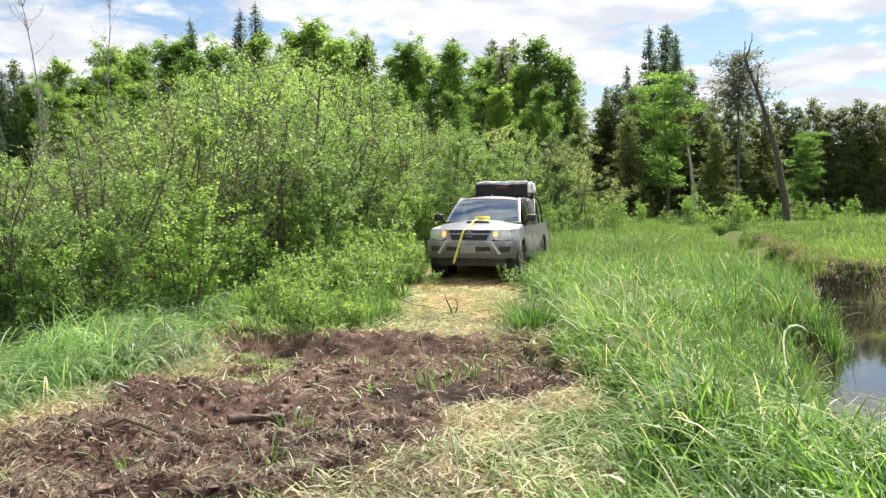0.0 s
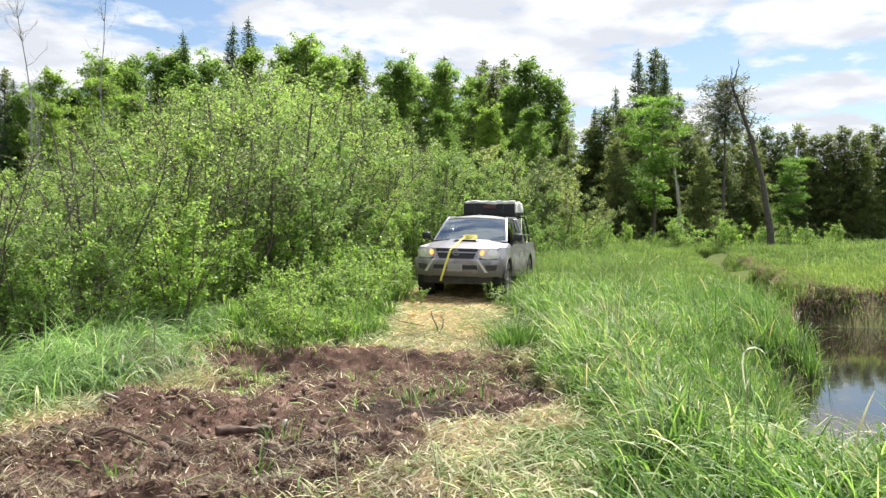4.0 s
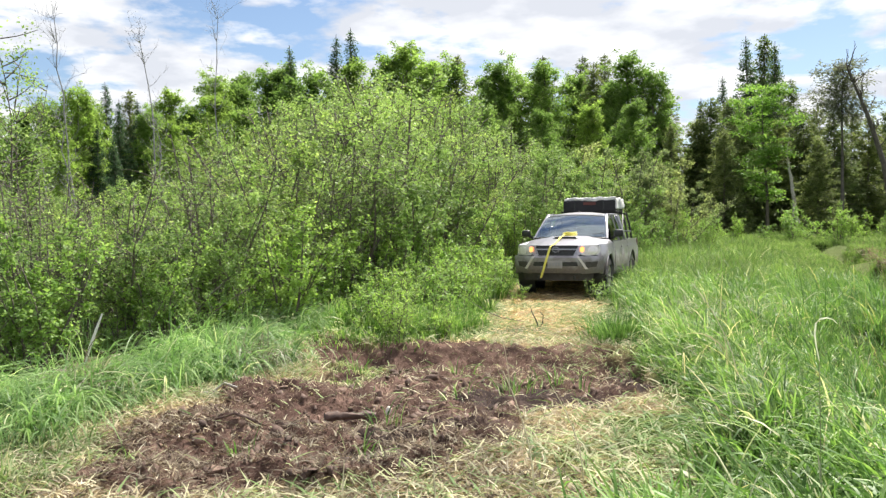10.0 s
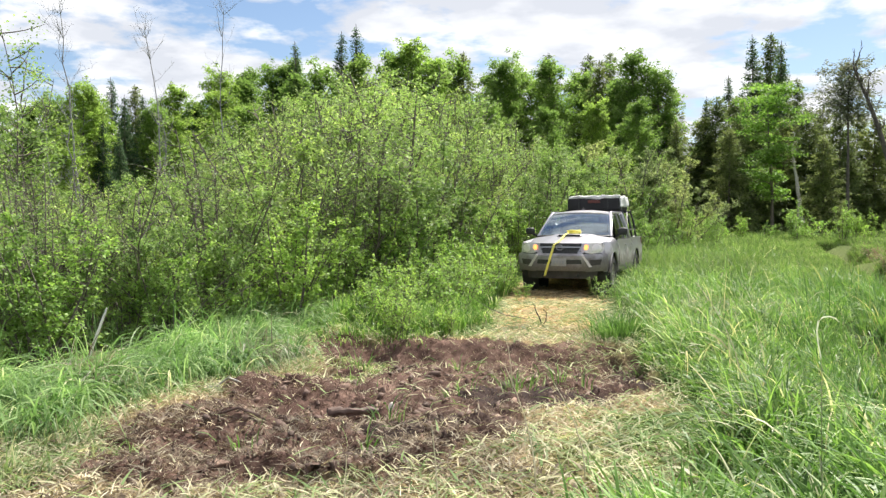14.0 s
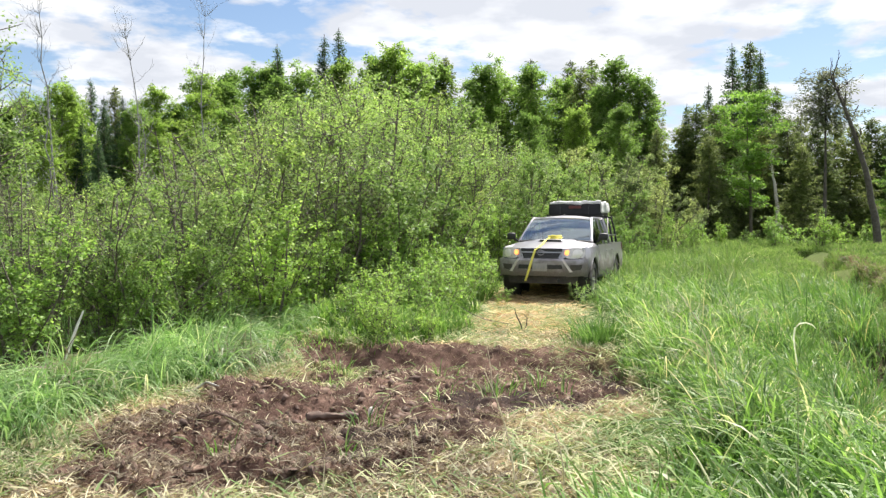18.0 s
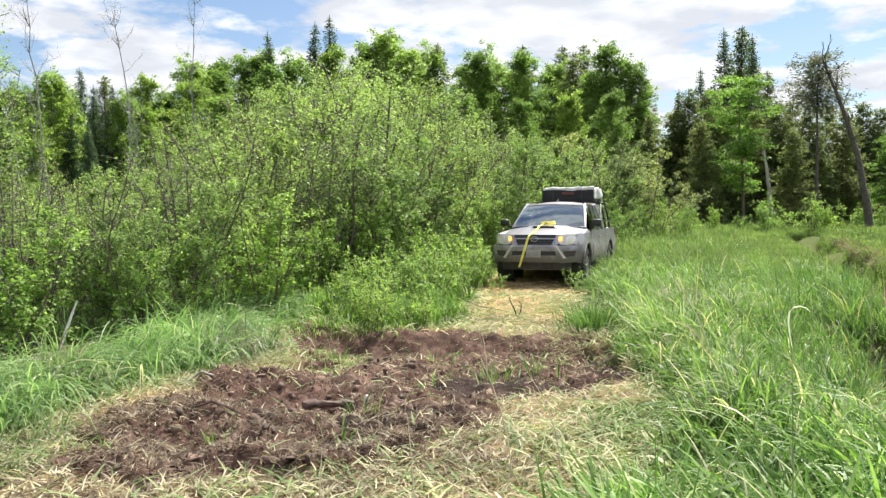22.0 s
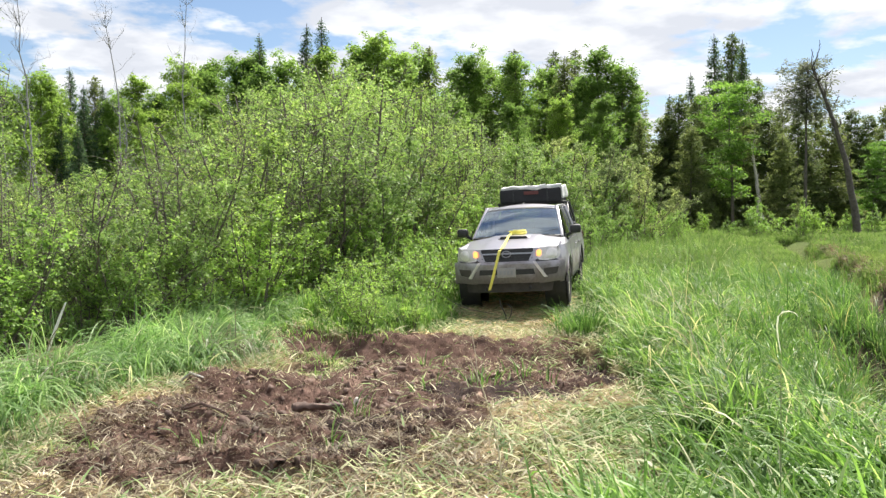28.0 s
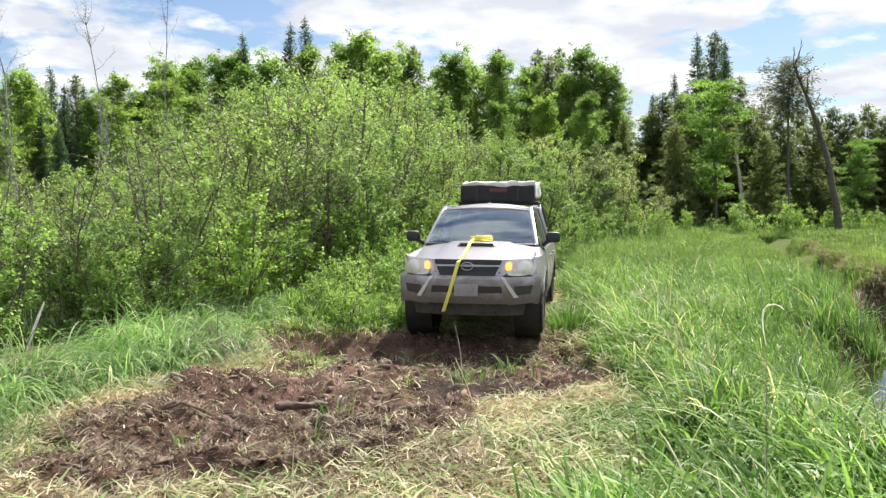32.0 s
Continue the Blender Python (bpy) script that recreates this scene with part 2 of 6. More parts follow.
def ground_look(nt, p):
    mud, straw = nt.nodes.new("ShaderNodeAttribute"), nt.nodes.new("ShaderNodeAttribute")
    mud.attribute_name, straw.attribute_name = "mud", "straw"
    n1, n2, n3 = noise_node(nt, 3.0, 8, 0.65), noise_node(nt, 22.0, 9, 0.8), noise_node(nt, 0.35, 4)
    soil = ramp_node(nt, n2, [(0.3, (0.04, 0.052, 0.02)), (0.55, (0.078, 0.115, 0.032)), (0.75, (0.13, 0.17, 0.058))])
    dry = ramp_node(nt, n2, [(0.28, (0.13, 0.095, 0.06)), (0.5, (0.30, 0.23, 0.14)), (0.72, (0.46, 0.39, 0.26))])
    peat = ramp_node(nt, n1, [(0.28, (0.048, 0.030, 0.025)), (0.46, (0.105, 0.066, 0.054)), (0.62, (0.19, 0.125, 0.102)), (0.85, (0.29, 0.21, 0.172))])
    blotch = ramp_node(nt, noise_node(nt, 1.3, 5, 0.6), [(0.36, (0.62, 0.60, 0.60)), (0.58, (1.12, 1.1, 1.08))])
    peat = mix_node(nt, 1.0, peat, blotch, "MULTIPLY")
    damp = nt.nodes.new("ShaderNodeAttribute"); damp.attribute_name = "wet"
    peat = mix_node(nt, damp.outputs["Fac"], peat, ramp_node(nt, n1, [(0.3, (0.03, 0.022, 0.020)), (0.7, (0.08, 0.058, 0.052))]))
    far = ramp_node(nt, n3, [(0.3, (0.75, 0.8, 0.7)), (0.7, (1.2, 1.15, 1.1))])
    c = mix_node(nt, straw.outputs["Fac"], soil, dry)
    c = mix_node(nt, 1.0, c, far, "MULTIPLY")
    c = mix_node(nt, mud.outputs["Fac"], c, peat)
    nt.links.new(c, p.inputs["Base Color"])
    wet = ramp_node(nt, n1, [(0.35, (0.75, 0.75, 0.75)), (0.6, (0.95, 0.95, 0.95))])
    nt.links.new(wet, p.inputs["Roughness"])
    p.inputs["Specular IOR Level"].default_value = 0.04
    bump_node(nt, p, n2, 0.8, 0.03)


GROUND = mat("peaty_ground", ground_look)


def water_look(nt, p):
    p.inputs["Base Color"].default_value = (0.018, 0.016, 0.010, 1)
    p.inputs["Roughness"].default_value = 0.04
    p.inputs["IOR"].default_value = 1.6
    bump_node(nt, p, noise_node(nt, 5.0, 3), 0.03, 0.02)


WATER = mat("still_dark_water", water_look)

# ---- plan ----
MUD = [(-3.5, 11.4), (-2.4, 10.9), (-1.8, 11.1), (-0.6, 11.2), (0.3, 11.1), (1.2, 10.6), (1.25, 8.8), (1.05, 7.5), (0.85, 7.25), (0.15, 6.9), (-0.33, 5.8), (-0.5, 5.3), (-0.95, 4.9), (-1.6, 4.5), (-2.8, 4.3), (-3.3, 5.0), (-3.15, 6.1), (-3.0, 6.9), (-2.6, 7.5), (-2.5, 8.6), (-2.95, 9.8)]
TRACK = [(-0.9, 10.8), (-0.8, 12.0), (-0.6, 14.5), (-0.3, 18.0), (0.3, 24.0), (1.4, 24.0), (1.2, 18.0), (0.95, 14.0), (0.75, 12.0), (1.1, 10.8)]
POND = [(3.05, 6.6), (3.65, 8.4), (4.6, 10.4), (5.7, 12.2), (6.3, 14.2), (7.0, 17.2), (8.6, 18.5), (10.6, 18.4), (14.0, 17.8), (20.0, 16.5), (24.0, 9.0), (15.0, 3.5), (8.0, 3.8)]
CREEK = [(7.0, 15.0), (7.9, 18.0), (8.9, 22.0), (10.2, 27.0), (11.8, 34.0)]


def edge_distance(px, py, poly, closed=True):
    """Distance to the outline, negative inside a closed one."""
    a = np.array(poly, float)
    b = np.roll(a, -1, 0)
    if not closed:
        a, b = a[:-1], b[:-1]
    d = np.full(px.shape, 1e9)
    inside = np.zeros(px.shape, bool)
    for (ax, ay), (bx, by) in zip(a, b):
        vx, vy = bx - ax, by - ay
        t = np.clip(((px - ax) * vx + (py - ay) * vy) / (vx * vx + vy * vy), 0, 1)
        d = np.minimum(d, np.hypot(px - ax - t * vx, py - ay - t * vy))
        if closed and ay != by:
            inside ^= ((ay > py) != (by > py)) & (px < vx * (py - ay) / (vy + 1e-12) + ax)
    return np.where(inside, -d, d)


def smooth(a, lo, hi):
    t = np.clip((a - lo) / (hi - lo), 0, 1)
    return t * t * (3 - 2 * t)


_lat = np.random.default_rng(3).random((64, 64))


def rough_field(x, y, size):
    u, v = np.asarray(x) / size, np.asarray(y) / size
    i, j = np.floor(u).astype(int), np.floor(v).astype(int)
    f, g = u - i, v - j
    f, g = f * f * (3 - 2 * f), g * g * (3 - 2 * g)
    L = lambda a, b: _lat[a % 64, b % 64]
    return (L(i, j) * (1 - f) + L(i + 1, j) * f) * (1 - g) + (L(i, j + 1) * (1 - f) + L(i + 1, j + 1) * f) * g - 0.5


def mud_share(x, y):
    return smooth(-(edge_distance(x, y, MUD) + 0.55 * rough_field(x, y, 0.45) + 0.25 * rough_field(x, y, 0.17)), -0.12, 0.12)


def wet_share(x, y):
    """Soaked black mud: a strip beside the pond's bank, and a few hollows."""
    d = edge_distance(x, y, [(-0.4, 7.35), (0.5, 7.9), (1.05, 8.2)], False) - 0.12 + 0.9 * rough_field(x + 2, y, 0.3)
    d = np.minimum(d, edge_distance(x, y, [(-1.7, 6.25), (-1.1, 5.85), (-0.75, 6.3)], False) + 0.08 + 0.5 * rough_field(x, y + 3, 0.3))
    return np.maximum(smooth(0.42 - d, -0.1, 0.2), 0.7 * smooth(rough_field(x + 7, y + 3, 0.8), 0.2, 0.36))


def straw_share(x, y):
    near = smooth(-(edge_distance(x, y, TRACK) + 0.5 * rough_field(x + 9, y, 0.6)), -0.25, 0.25)
    front = smooth(y + 2.5 + rough_field(x, y, 0.7), 0, 1) * smooth(x + 5 + rough_field(x, y, 0.8), 0, 1) * smooth(4.9 + 0.9 * (x + 0.2).clip(-2, 1.2) - y + 0.6 * rough_field(x, y + 5, 0.5), -0.3, 0.5) * smooth(1.3 - x + 0.22 * (y - 4), -0.2, 0.3) * (1 - 0.55 * smooth(x + 0.4 * rough_field(x, y, 0.5), -0.3, 0.5))
    rim = smooth(0.75 - 0.35 * smooth(y, 8, 9.5) - np.abs(edge_distance(x, y, MUD)) + 0.5 * rough_field(x + 3, y + 7, 0.5), -0.1, 0.4) * smooth(1.25 - x, 0, 0.3)
    strewn = (0.62 + 0.38 * smooth(6.6 - y, 0, 1.0) * smooth(-0.9 - x, 0, 0.8) - 0.25 * smooth(y, 8.0, 8.8) * smooth(0.3 - x, 0, 0.4)) * smooth(rough_field(x + 1, y + 4, 0.55) + 0.5 * rough_field(x, y, 0.2), -0.12, 0.2) * smooth(edge_distance(x, y, MUD), 0.1, -0.1)
    back = 0.75 * smooth(y + 0.8 * rough_field(x, y, 0.4), 9.0, 9.9) * smooth(x + 0.8 * rough_field(x + 3, y, 0.5), -1.3, -0.5) * smooth(11.4 - y, 0, 0.4) * smooth(1.4 - x, 0, 0.4)
    return np.clip(np.maximum(np.maximum(np.maximum(np.maximum(near, front), rim), strewn), back), 0, 1)


def height(x, y):
    x, y = np.asarray(x, float), np.asarray(y, float)
    z = 0.03 * np.clip(y - 14, 0, 8) + 0.018 * np.clip(y - 22, 0, 70)
    z = z + 0.05 * rough_field(x, y, 1.7) + 0.25 * rough_field(x, y, 9.0) * smooth(np.hypot(x, y), 12, 40)
    z = z + 0.18 * smooth(x - 1.0 - 0.05 * (y - 6), 0, 0.8) * smooth(y, 3, 6) * smooth(20 - y, 0, 6) - 0.55 * smooth(1.5 - edge_distance(x, y, POND), 0, 1.5) * smooth(13.5 - y, 0, 3)
    z = z - 0.11 * smooth(y, 6.5, 11.0) * smooth(14.5 - y, 0, 3) * smooth(3 - np.abs(x), 0, 1.5)
    m = mud_share(x, y)
    z = z + m * (-0.02 - 0.20 * smooth(y, 7.2, 8.6) * smooth(11.0 - y, 0, 0.9) + (1 - 0.30 * smooth(y, 8.0, 8.8)) * (0.16 * rough_field(x, y, 0.6) + 0.15 * np.abs(rough_field(x, y, 0.27)) + 0.10 * rough_field(x + 5, y, 0.13) + 0.06 * rough_field(x, y, 0.062)) + 0.15 * np.exp(-((x - 0.85) ** 2 + (y - 7.6) ** 2) / 0.12) - 0.12 * np.exp(-((x + 1.6) ** 2 + (y - 6.5) ** 2) / 0.2))
    pond = edge_distance(x, y, POND)
    creek = edge_distance(x, y, CREEK, False)
    dip = np.maximum(smooth(-pond + 0.5 * rough_field(x, y, 0.8), -0.55, 0.6), smooth(1.0 - creek + 0.5 * rough_field(x, y, 0.9), 0.1, 0.8))
    floor = -1.0 + 0.045 * np.clip(y - 16, 0, 70)
    return z * (1 - dip) + floor * dip


def mesh_of(name, verts, quads, material, smooth_shade=False, tris=None):
    """A mesh from arrays of corners and of four- (and three-) cornered faces."""
    me = bpy.data.meshes.new(name)
    verts, quads = np.asarray(verts, np.float32), np.asarray(quads, np.int32).reshape(-1, 4)
    loops, starts, sizes = quads.ravel(), np.arange(len(quads)) * 4, np.full(len(quads), 4)
    if tris is not None and len(tris):
        tris = np.asarray(tris, np.int32).reshape(-1, 3)
        starts = np.concatenate([starts, len(loops) + np.arange(len(tris)) * 3])
        sizes = np.concatenate([sizes, np.full(len(tris), 3)])
        loops = np.concatenate([loops, tris.ravel()])
    me.vertices.add(len(verts)); me.vertices.foreach_set("co", verts.ravel())
    me.loops.add(len(loops)); me.loops.foreach_set("vertex_index", loops.astype(np.int32))
    me.polygons.add(len(starts))
    me.polygons.foreach_set("loop_start", starts.astype(np.int32))
    me.polygons.foreach_set("loop_total", sizes.astype(np.int32))
    if smooth_shade:
        me.polygons.foreach_set("use_smooth", np.ones(len(starts), bool))
    me.update(calc_edges=True); me.validate()
    if material:
        me.materials.append(material)
    return me


def link(name, me, parent=None, label=""):
    ob = new(name, me)
    ob.parent = parent
    return tagged(ob, label) if label else ob


# ---- ground and water ----
def axis(lo, hi, step, reach):
    mid = list(np.arange(lo, hi, step))
    up, dn, g = [hi], [lo - step], step
    while up[-1] < reach:
        g *= 1.16; up.append(up[-1] + g)
    g = step
    while dn[-1] > -reach:
        g *= 1.16; dn.append(dn[-1] - g)
    return np.array(dn[::-1] + mid + up)


def build_ground():
    xs, ys = axis(-4.2, 2.4, 0.03, 900), axis(3.9, 11.4, 0.03, 900)
    X, Y = np.meshgrid(xs, ys)
    Z = height(X, Y)
    nx, ny = len(xs), len(ys)
    idx = np.arange(nx * ny).reshape(ny, nx)
    quads = np.stack([idx[:-1, :-1], idx[:-1, 1:], idx[1:, 1:], idx[1:, :-1]], -1)
    me = mesh_of("ground", np.stack([X, Y, Z], -1).reshape(-1, 3), quads, GROUND, True)
    for nm, f in (("mud", mud_share), ("straw", straw_share), ("wet", wet_share)):
        v = f(X, Y)
        if nm == "mud":
            v = np.maximum(v, 0.9 * smooth(0.7 - np.abs(edge_distance(X, Y, POND)), 0, 0.3) * smooth(X, 3, 6))
        if nm == "wet":
            v = np.maximum(v, 0.85 * smooth(0.7 - np.abs(edge_distance(X, Y, POND)), 0, 0.3) * smooth(X, 3, 6))
        if nm == "straw":
            d = np.minimum(edge_distance(X, Y, POND), edge_distance(X, Y, CREEK, False) - 0.6)
            v = np.maximum(v * (np.abs(X) < 6) * (Y < 26), 0.10 * smooth(0.9 - np.abs(d), 0, 0.4))
        me.attributes.new(nm, "FLOAT", "POINT").data.foreach_set("value", v.ravel().astype(np.float32))
    tagged(link("ground", me), "dark peaty soil with churned mud and straw litter", "ground", kind="structure")
    z = -0.58
    poly = [(2.9, 3.0), (2.9, 7.5), (4.6, 13.0), (5.6, 17), (6.4, 18.8), (9.4, 20.2), (11.4, 20.6), (14, 20.2), (24, 19), (28, 9), (16, 1.5), (8, 1.5)]
    bm = bmesh.new()
    bm.faces.new([bm.verts.new((x, y, z)) for x, y in poly])
    me = bpy.data.meshes.new("pond_water"); bm.to_mesh(me); bm.free()
    me.materials.append(WATER)
    tagged(link("pond_water", me), "still dark pond water mirroring the sky", "water", kind="structure")


build_ground()


# ---- grass ----
def blades(name, roots, tall, wide, material, label, category, lean=0.5, way=None, spread=1.0, levels=4, flat=0.0, seed=1):
    """Curved tapering blades, one for each root, joined into one mesh."""
    r = np.random.default_rng(seed)
    n = len(roots)
    ang = r.uniform(0, 2 * np.pi, n) if way is None else way + r.normal(0, spread, n)
    d = np.stack([np.cos(ang), np.sin(ang), np.zeros(n)], -1)
    side = np.stack([-np.sin(ang + r.normal(0, 0.5, n)), np.cos(ang + r.normal(0, 0.5, n)), r.normal(0, 0.35, n)], -1)
    bend = np.clip(r.normal(lean, 0.26 * lean + 0.06, n), 0.05, 2.1)
    h, w = np.broadcast_to(tall, n)[:, None], np.broadcast_to(wide, n)[:, None]
    V = []
    for k in range(levels):
        s = k / (levels - 1)
        a = bend * s
        up = np.where(bend > 1e-3, np.sin(a * 1.5) / (bend * 1.5), s) * (1 - flat)
        fw = (1 - np.cos(a * 1.5)) / (bend * 1.5) + flat * s
        c = roots + h * (fw[:, None] * d) + h * up[:, None] * np.array([0, 0, 1.0])
        half = w * (0.5 * (1 - s) ** 0.6 + 0.04)
        V += [c - side * half, c + side * half]
    V = np.stack(V, 1)
    base = (np.arange(n) * 2 * levels)[:, None]
    q = np.concatenate([base + np.array([2 * k, 2 * k + 1, 2 * k + 3, 2 * k + 2]) for k in range(levels - 1)], 1)
    me = mesh_of(name, V.reshape(-1, 3), q.reshape(-1, 4), material)
    return tagged(link(name, me), label, category, kind="stuff")


def scatter(n, x0, x1, y0, y1, keep, seed):
    r = np.random.default_rng(seed)
    x, y = r.uniform(x0, x1, n), r.uniform(y0, y1, n)
    k = r.random(n) < keep(x, y)
    x, y = x[k], y[k]
    return np.stack([x, y, height(x, y)], -1)


def dry_land(x, y):
    return smooth(np.minimum(edge_distance(x, y, POND) + 0.25, edge_distance(x, y, CREEK, False) - 0.5), 0, 0.25)


def bank_edge(y):
    """Where the tall grass of the pond's bank begins, across the way."""
    return np.interp(y, [-3.0, 0.0, 1.2, 2.0, 3.0, 4.0, 5.0, 6.0, 7.3, 8.5, 10.0, 12.0, 14.0, 18.0, 24.0], [1.4, 1.0, 0.4, 0.05, 0.18, 0.42, 0.80, 1.22, 1.30, 1.30, 1.45, 1.35, 1.30, 1.7, 2.3])


def right_bank(x, y):
    tuft = smooth(rough_field(x, y, 0.5) + 0.6 * rough_field(x, y, 0.23) + 0.25, -0.2, 0.35)
    return smooth(x - bank_edge(y) + 0.7 * rough_field(x, y, 0.45), 0, 0.35) * dry_land(x, y) * (0.12 + 0.88 * tuft)


def left_bank(x, y):
    edge = np.interp(y, [3.0, 5.0, 6.0, 7.0, 8.0, 9.0, 10.0, 11.0, 13.0, 16.0], [-4.4, -4.1, -3.6, -3.05, -2.75, -2.85, -3.3, -3.5, -3.2, -1.9])
    wide = np.interp(y, [3.0, 6.0, 8.0, 10.0, 12.0, 16.0], [2.6, 2.4, 2.1, 1.7, 1.3, 0.8])
    return smooth(edge - x + 0.6 * rough_field(x, y, 0.5), 0, 0.4) * smooth(wide - (edge - x), 0, 0.4) * smooth(rough_field(x, y, 0.55) + 0.3, -0.25, 0.3)


def tufts(n, per, x0, x1, y0, y1, keep, seed, spread=0.09):
    """Roots in tufts: places, the way each blade leans from its tuft's heart, and the tuft's own size."""
    r = np.random.default_rng(seed)
    c = scatter(n, x0, x1, y0, y1, keep, seed)
    k = np.repeat(np.arange(len(c)), per)
    off = r.normal(0, spread, (len(k), 2))
    x, y = c[k, 0] + off[:, 0], c[k, 1] + off[:, 1]
    size = (r.uniform(0.45, 1.25, len(c)) * (1 + 0.8 * rough_field(c[:, 0] + 3, c[:, 1], 0.8)))[k]
    turn = r.normal(0, 0.45, len(c))[k]
    return np.stack([x, y, height(x, y) - 0.02], -1), off / spread, size, turn


def windward(off, turn, wind, share):
    return np.arctan2(off[:, 1] * (1 - share) + share * 1.6 * np.sin(wind + turn), off[:, 0] * (1 - share) + share * 1.6 * np.cos(wind + turn))


def build_grass():
    r = np.random.default_rng(11)
    p, off, size, turn = tufts(5000, 30, 0.2, 6.2, -4.0, 9.5, lambda x, y: right_bank(x, y) * smooth(y + 1.5 * rough_field(x, y, 0.9), -3.5, 1.5), 21, 0.10)
    edge = smooth(p[:, 0] - bank_edge(p[:, 1]), 0, 0.9)
    h = (0.42 + 0.17 * edge) * size * r.uniform(0.5, 1.25, len(p)) * (1 - 0.6 * smooth(2.3 - edge_distance(p[:, 0], p[:, 1], POND), 0, 1.6))
    blades("tall_grass", p, np.clip(h, 0.15, 0.68), r.uniform(0.009, 0.023, len(p)) * (1 + 0.25 * smooth(6.0 - p[:, 1], 0, 2.5)), GRASS, "tall bright green sedge grass bending in the wind on the pond bank", "grass", 1.25, windward(off, turn, 2.9, 0.22), 0.6, levels=7, seed=31)
    p = scatter(900, 0.5, 4.6, 2.2, 12.0, right_bank, 62)
    blades("arching_blades", p, r.uniform(0.55, 0.95, len(p)) * (1 - 0.5 * smooth(2.3 - edge_distance(p[:, 0], p[:, 1], POND), 0, 1.6)), r.uniform(0.010, 0.016, len(p)), CUT_GRASS, "long pale blades arching over the bank grass", "grass", 1.3, 2.9, 1.3, levels=8, seed=63)
    rim = lambda x, y: smooth(1.25 - np.abs(edge_distance(x, y, POND) - 0.75), 0, 0.5) * smooth(7.2 - x, 0, 0.5) * (0.35 + 0.65 * smooth(rough_field(x, y + 3, 0.6), -0.2, 0.1))
    p, off, size, turn = tufts(850, 24, 2.6, 7.2, 5.5, 15.5, rim, 75, 0.11)
    blades("bank_reeds", p, np.clip(0.62 * size * r.uniform(0.6, 1.2, len(p)), 0.2, 0.85), r.uniform(0.009, 0.018, len(p)), REED, "dark green reeds standing along the pond's rim", "reeds", 0.9, windward(off, turn, 2.9, 0.3), 0.5, levels=6, seed=76)
    q, qo, qs, qt = tufts(700, 30, 0.8, 4.5, 2.5, 13.0, lambda x, y: right_bank(x, y) * smooth(rough_field(x + 4, y + 2, 1.1), -0.05, 0.2), 46, 0.12)
    blades("dry_thatch", q, 0.5 * qs * r.uniform(0.4, 1.2, len(q)), r.uniform(0.006, 0.014, len(q)), STRAW, "dead bleached blades lodged in the bank grass", "grass", 1.5, windward(qo, qt, 2.9, 0.4), 0.6, levels=5, seed=47)
    p, off, size, turn = tufts(5600, 20, 0.8, 10.0, 9.0, 30.0, lambda x, y: right_bank(x, y) * smooth(np.interp(y, [9, 15, 18, 22, 27, 30], [6.5, 7.0, 7.9, 8.9, 10.1, 11.0]) - x, 0, 0.3) * (1 - 0.75 * smooth(y, 16, 21)), 22, 0.14)
    by_creek = lambda q: 0.28 + 0.72 * smooth(edge_distance(q[:, 0], q[:, 1], CREEK, False), 1.0, 3.4)
    h = by_creek(p) * 0.58 * size * r.uniform(0.5, 1.2, len(p)) * (1 - 0.5 * smooth(2.1 - edge_distance(p[:, 0], p[:, 1], POND), 0, 1.6))
    blades("bank_grass", p, np.clip(h, 0.12, 1.0), r.uniform(0.010, 0.02, len(p)), GRASS, "tall green grass along the bank beside the track", "grass", 1.15, windward(off, turn, 2.9, 0.22), 0.6, levels=5, seed=32)
    p, off, size, turn = tufts(2700, 36, -9.0, -1.2, 3.0, 16.0, left_bank, 23, 0.09)
    h = 0.85 * size * r.uniform(0.45, 1.15, len(p))
    blades("drooping_grass", p, np.clip(h, 0.22, 0.85), r.uniform(0.007, 0.017, len(p)), GRASS_COOL, "long deep green grass drooping towards the mud", "grass", 2.0, windward(off, 1.5 * turn, -0.6, 0.52), 0.5, levels=8, seed=33)
    spots = np.array([(-4.3, 7.1, 150), (-4.5, 7.4, 90), (-3.2, 8.3, 70), (-3.05, 8.6, 50), (-3.9, 6.6, 60)])
    k = np.repeat(np.arange(len(spots)), spots[:, 2].astype(int))
    off = r.normal(0, 1, (len(k), 2))
    x, y = spots[k, 0] + 0.10 * off[:, 0], spots[k, 1] + 0.10 * off[:, 1]
    blades("bleached_grass", np.stack([x, y, height(x, y)], -1), r.uniform(0.3, 0.75, len(x)), r.uniform(0.008, 0.018, len(x)), STRAW, "dead bleached grass hanging in the green bank", "grass", 1.7, -0.8, 0.7, levels=7, seed=73)
    p, off, size, turn = tufts(260, 26, -4.6, -2.6, 4.4, 6.5, lambda x, y: smooth(-2.75 - x - 0.35 * (y - 4.6) + 0.5 * rough_field(x, y, 0.5), 0, 0.4) * smooth(rough_field(x + 1, y, 0.45) + 0.15, -0.1, 0.2), 91, 0.08)
    blades("trampled_tufts", p, np.clip(0.24 * size * r.uniform(0.5, 1.2, len(p)), 0.08, 0.36), r.uniform(0.007, 0.015, len(p)), CUT_GRASS, "pale green trampled tufts before the mud", "grass", 1.5, windward(off, turn, -0.4, 0.4), 0.7, levels=6, seed=92)
    p, off, size, turn = tufts(70, 40, -3.3, -1.5, 7.6, 10.4, lambda x, y: smooth(0.55 - np.abs(x + 2.55 - 0.12 * (y - 8)), 0, 0.3) * smooth(rough_field(x + 1, y, 0.45) + 0.1, -0.1, 0.2), 93, 0.10)
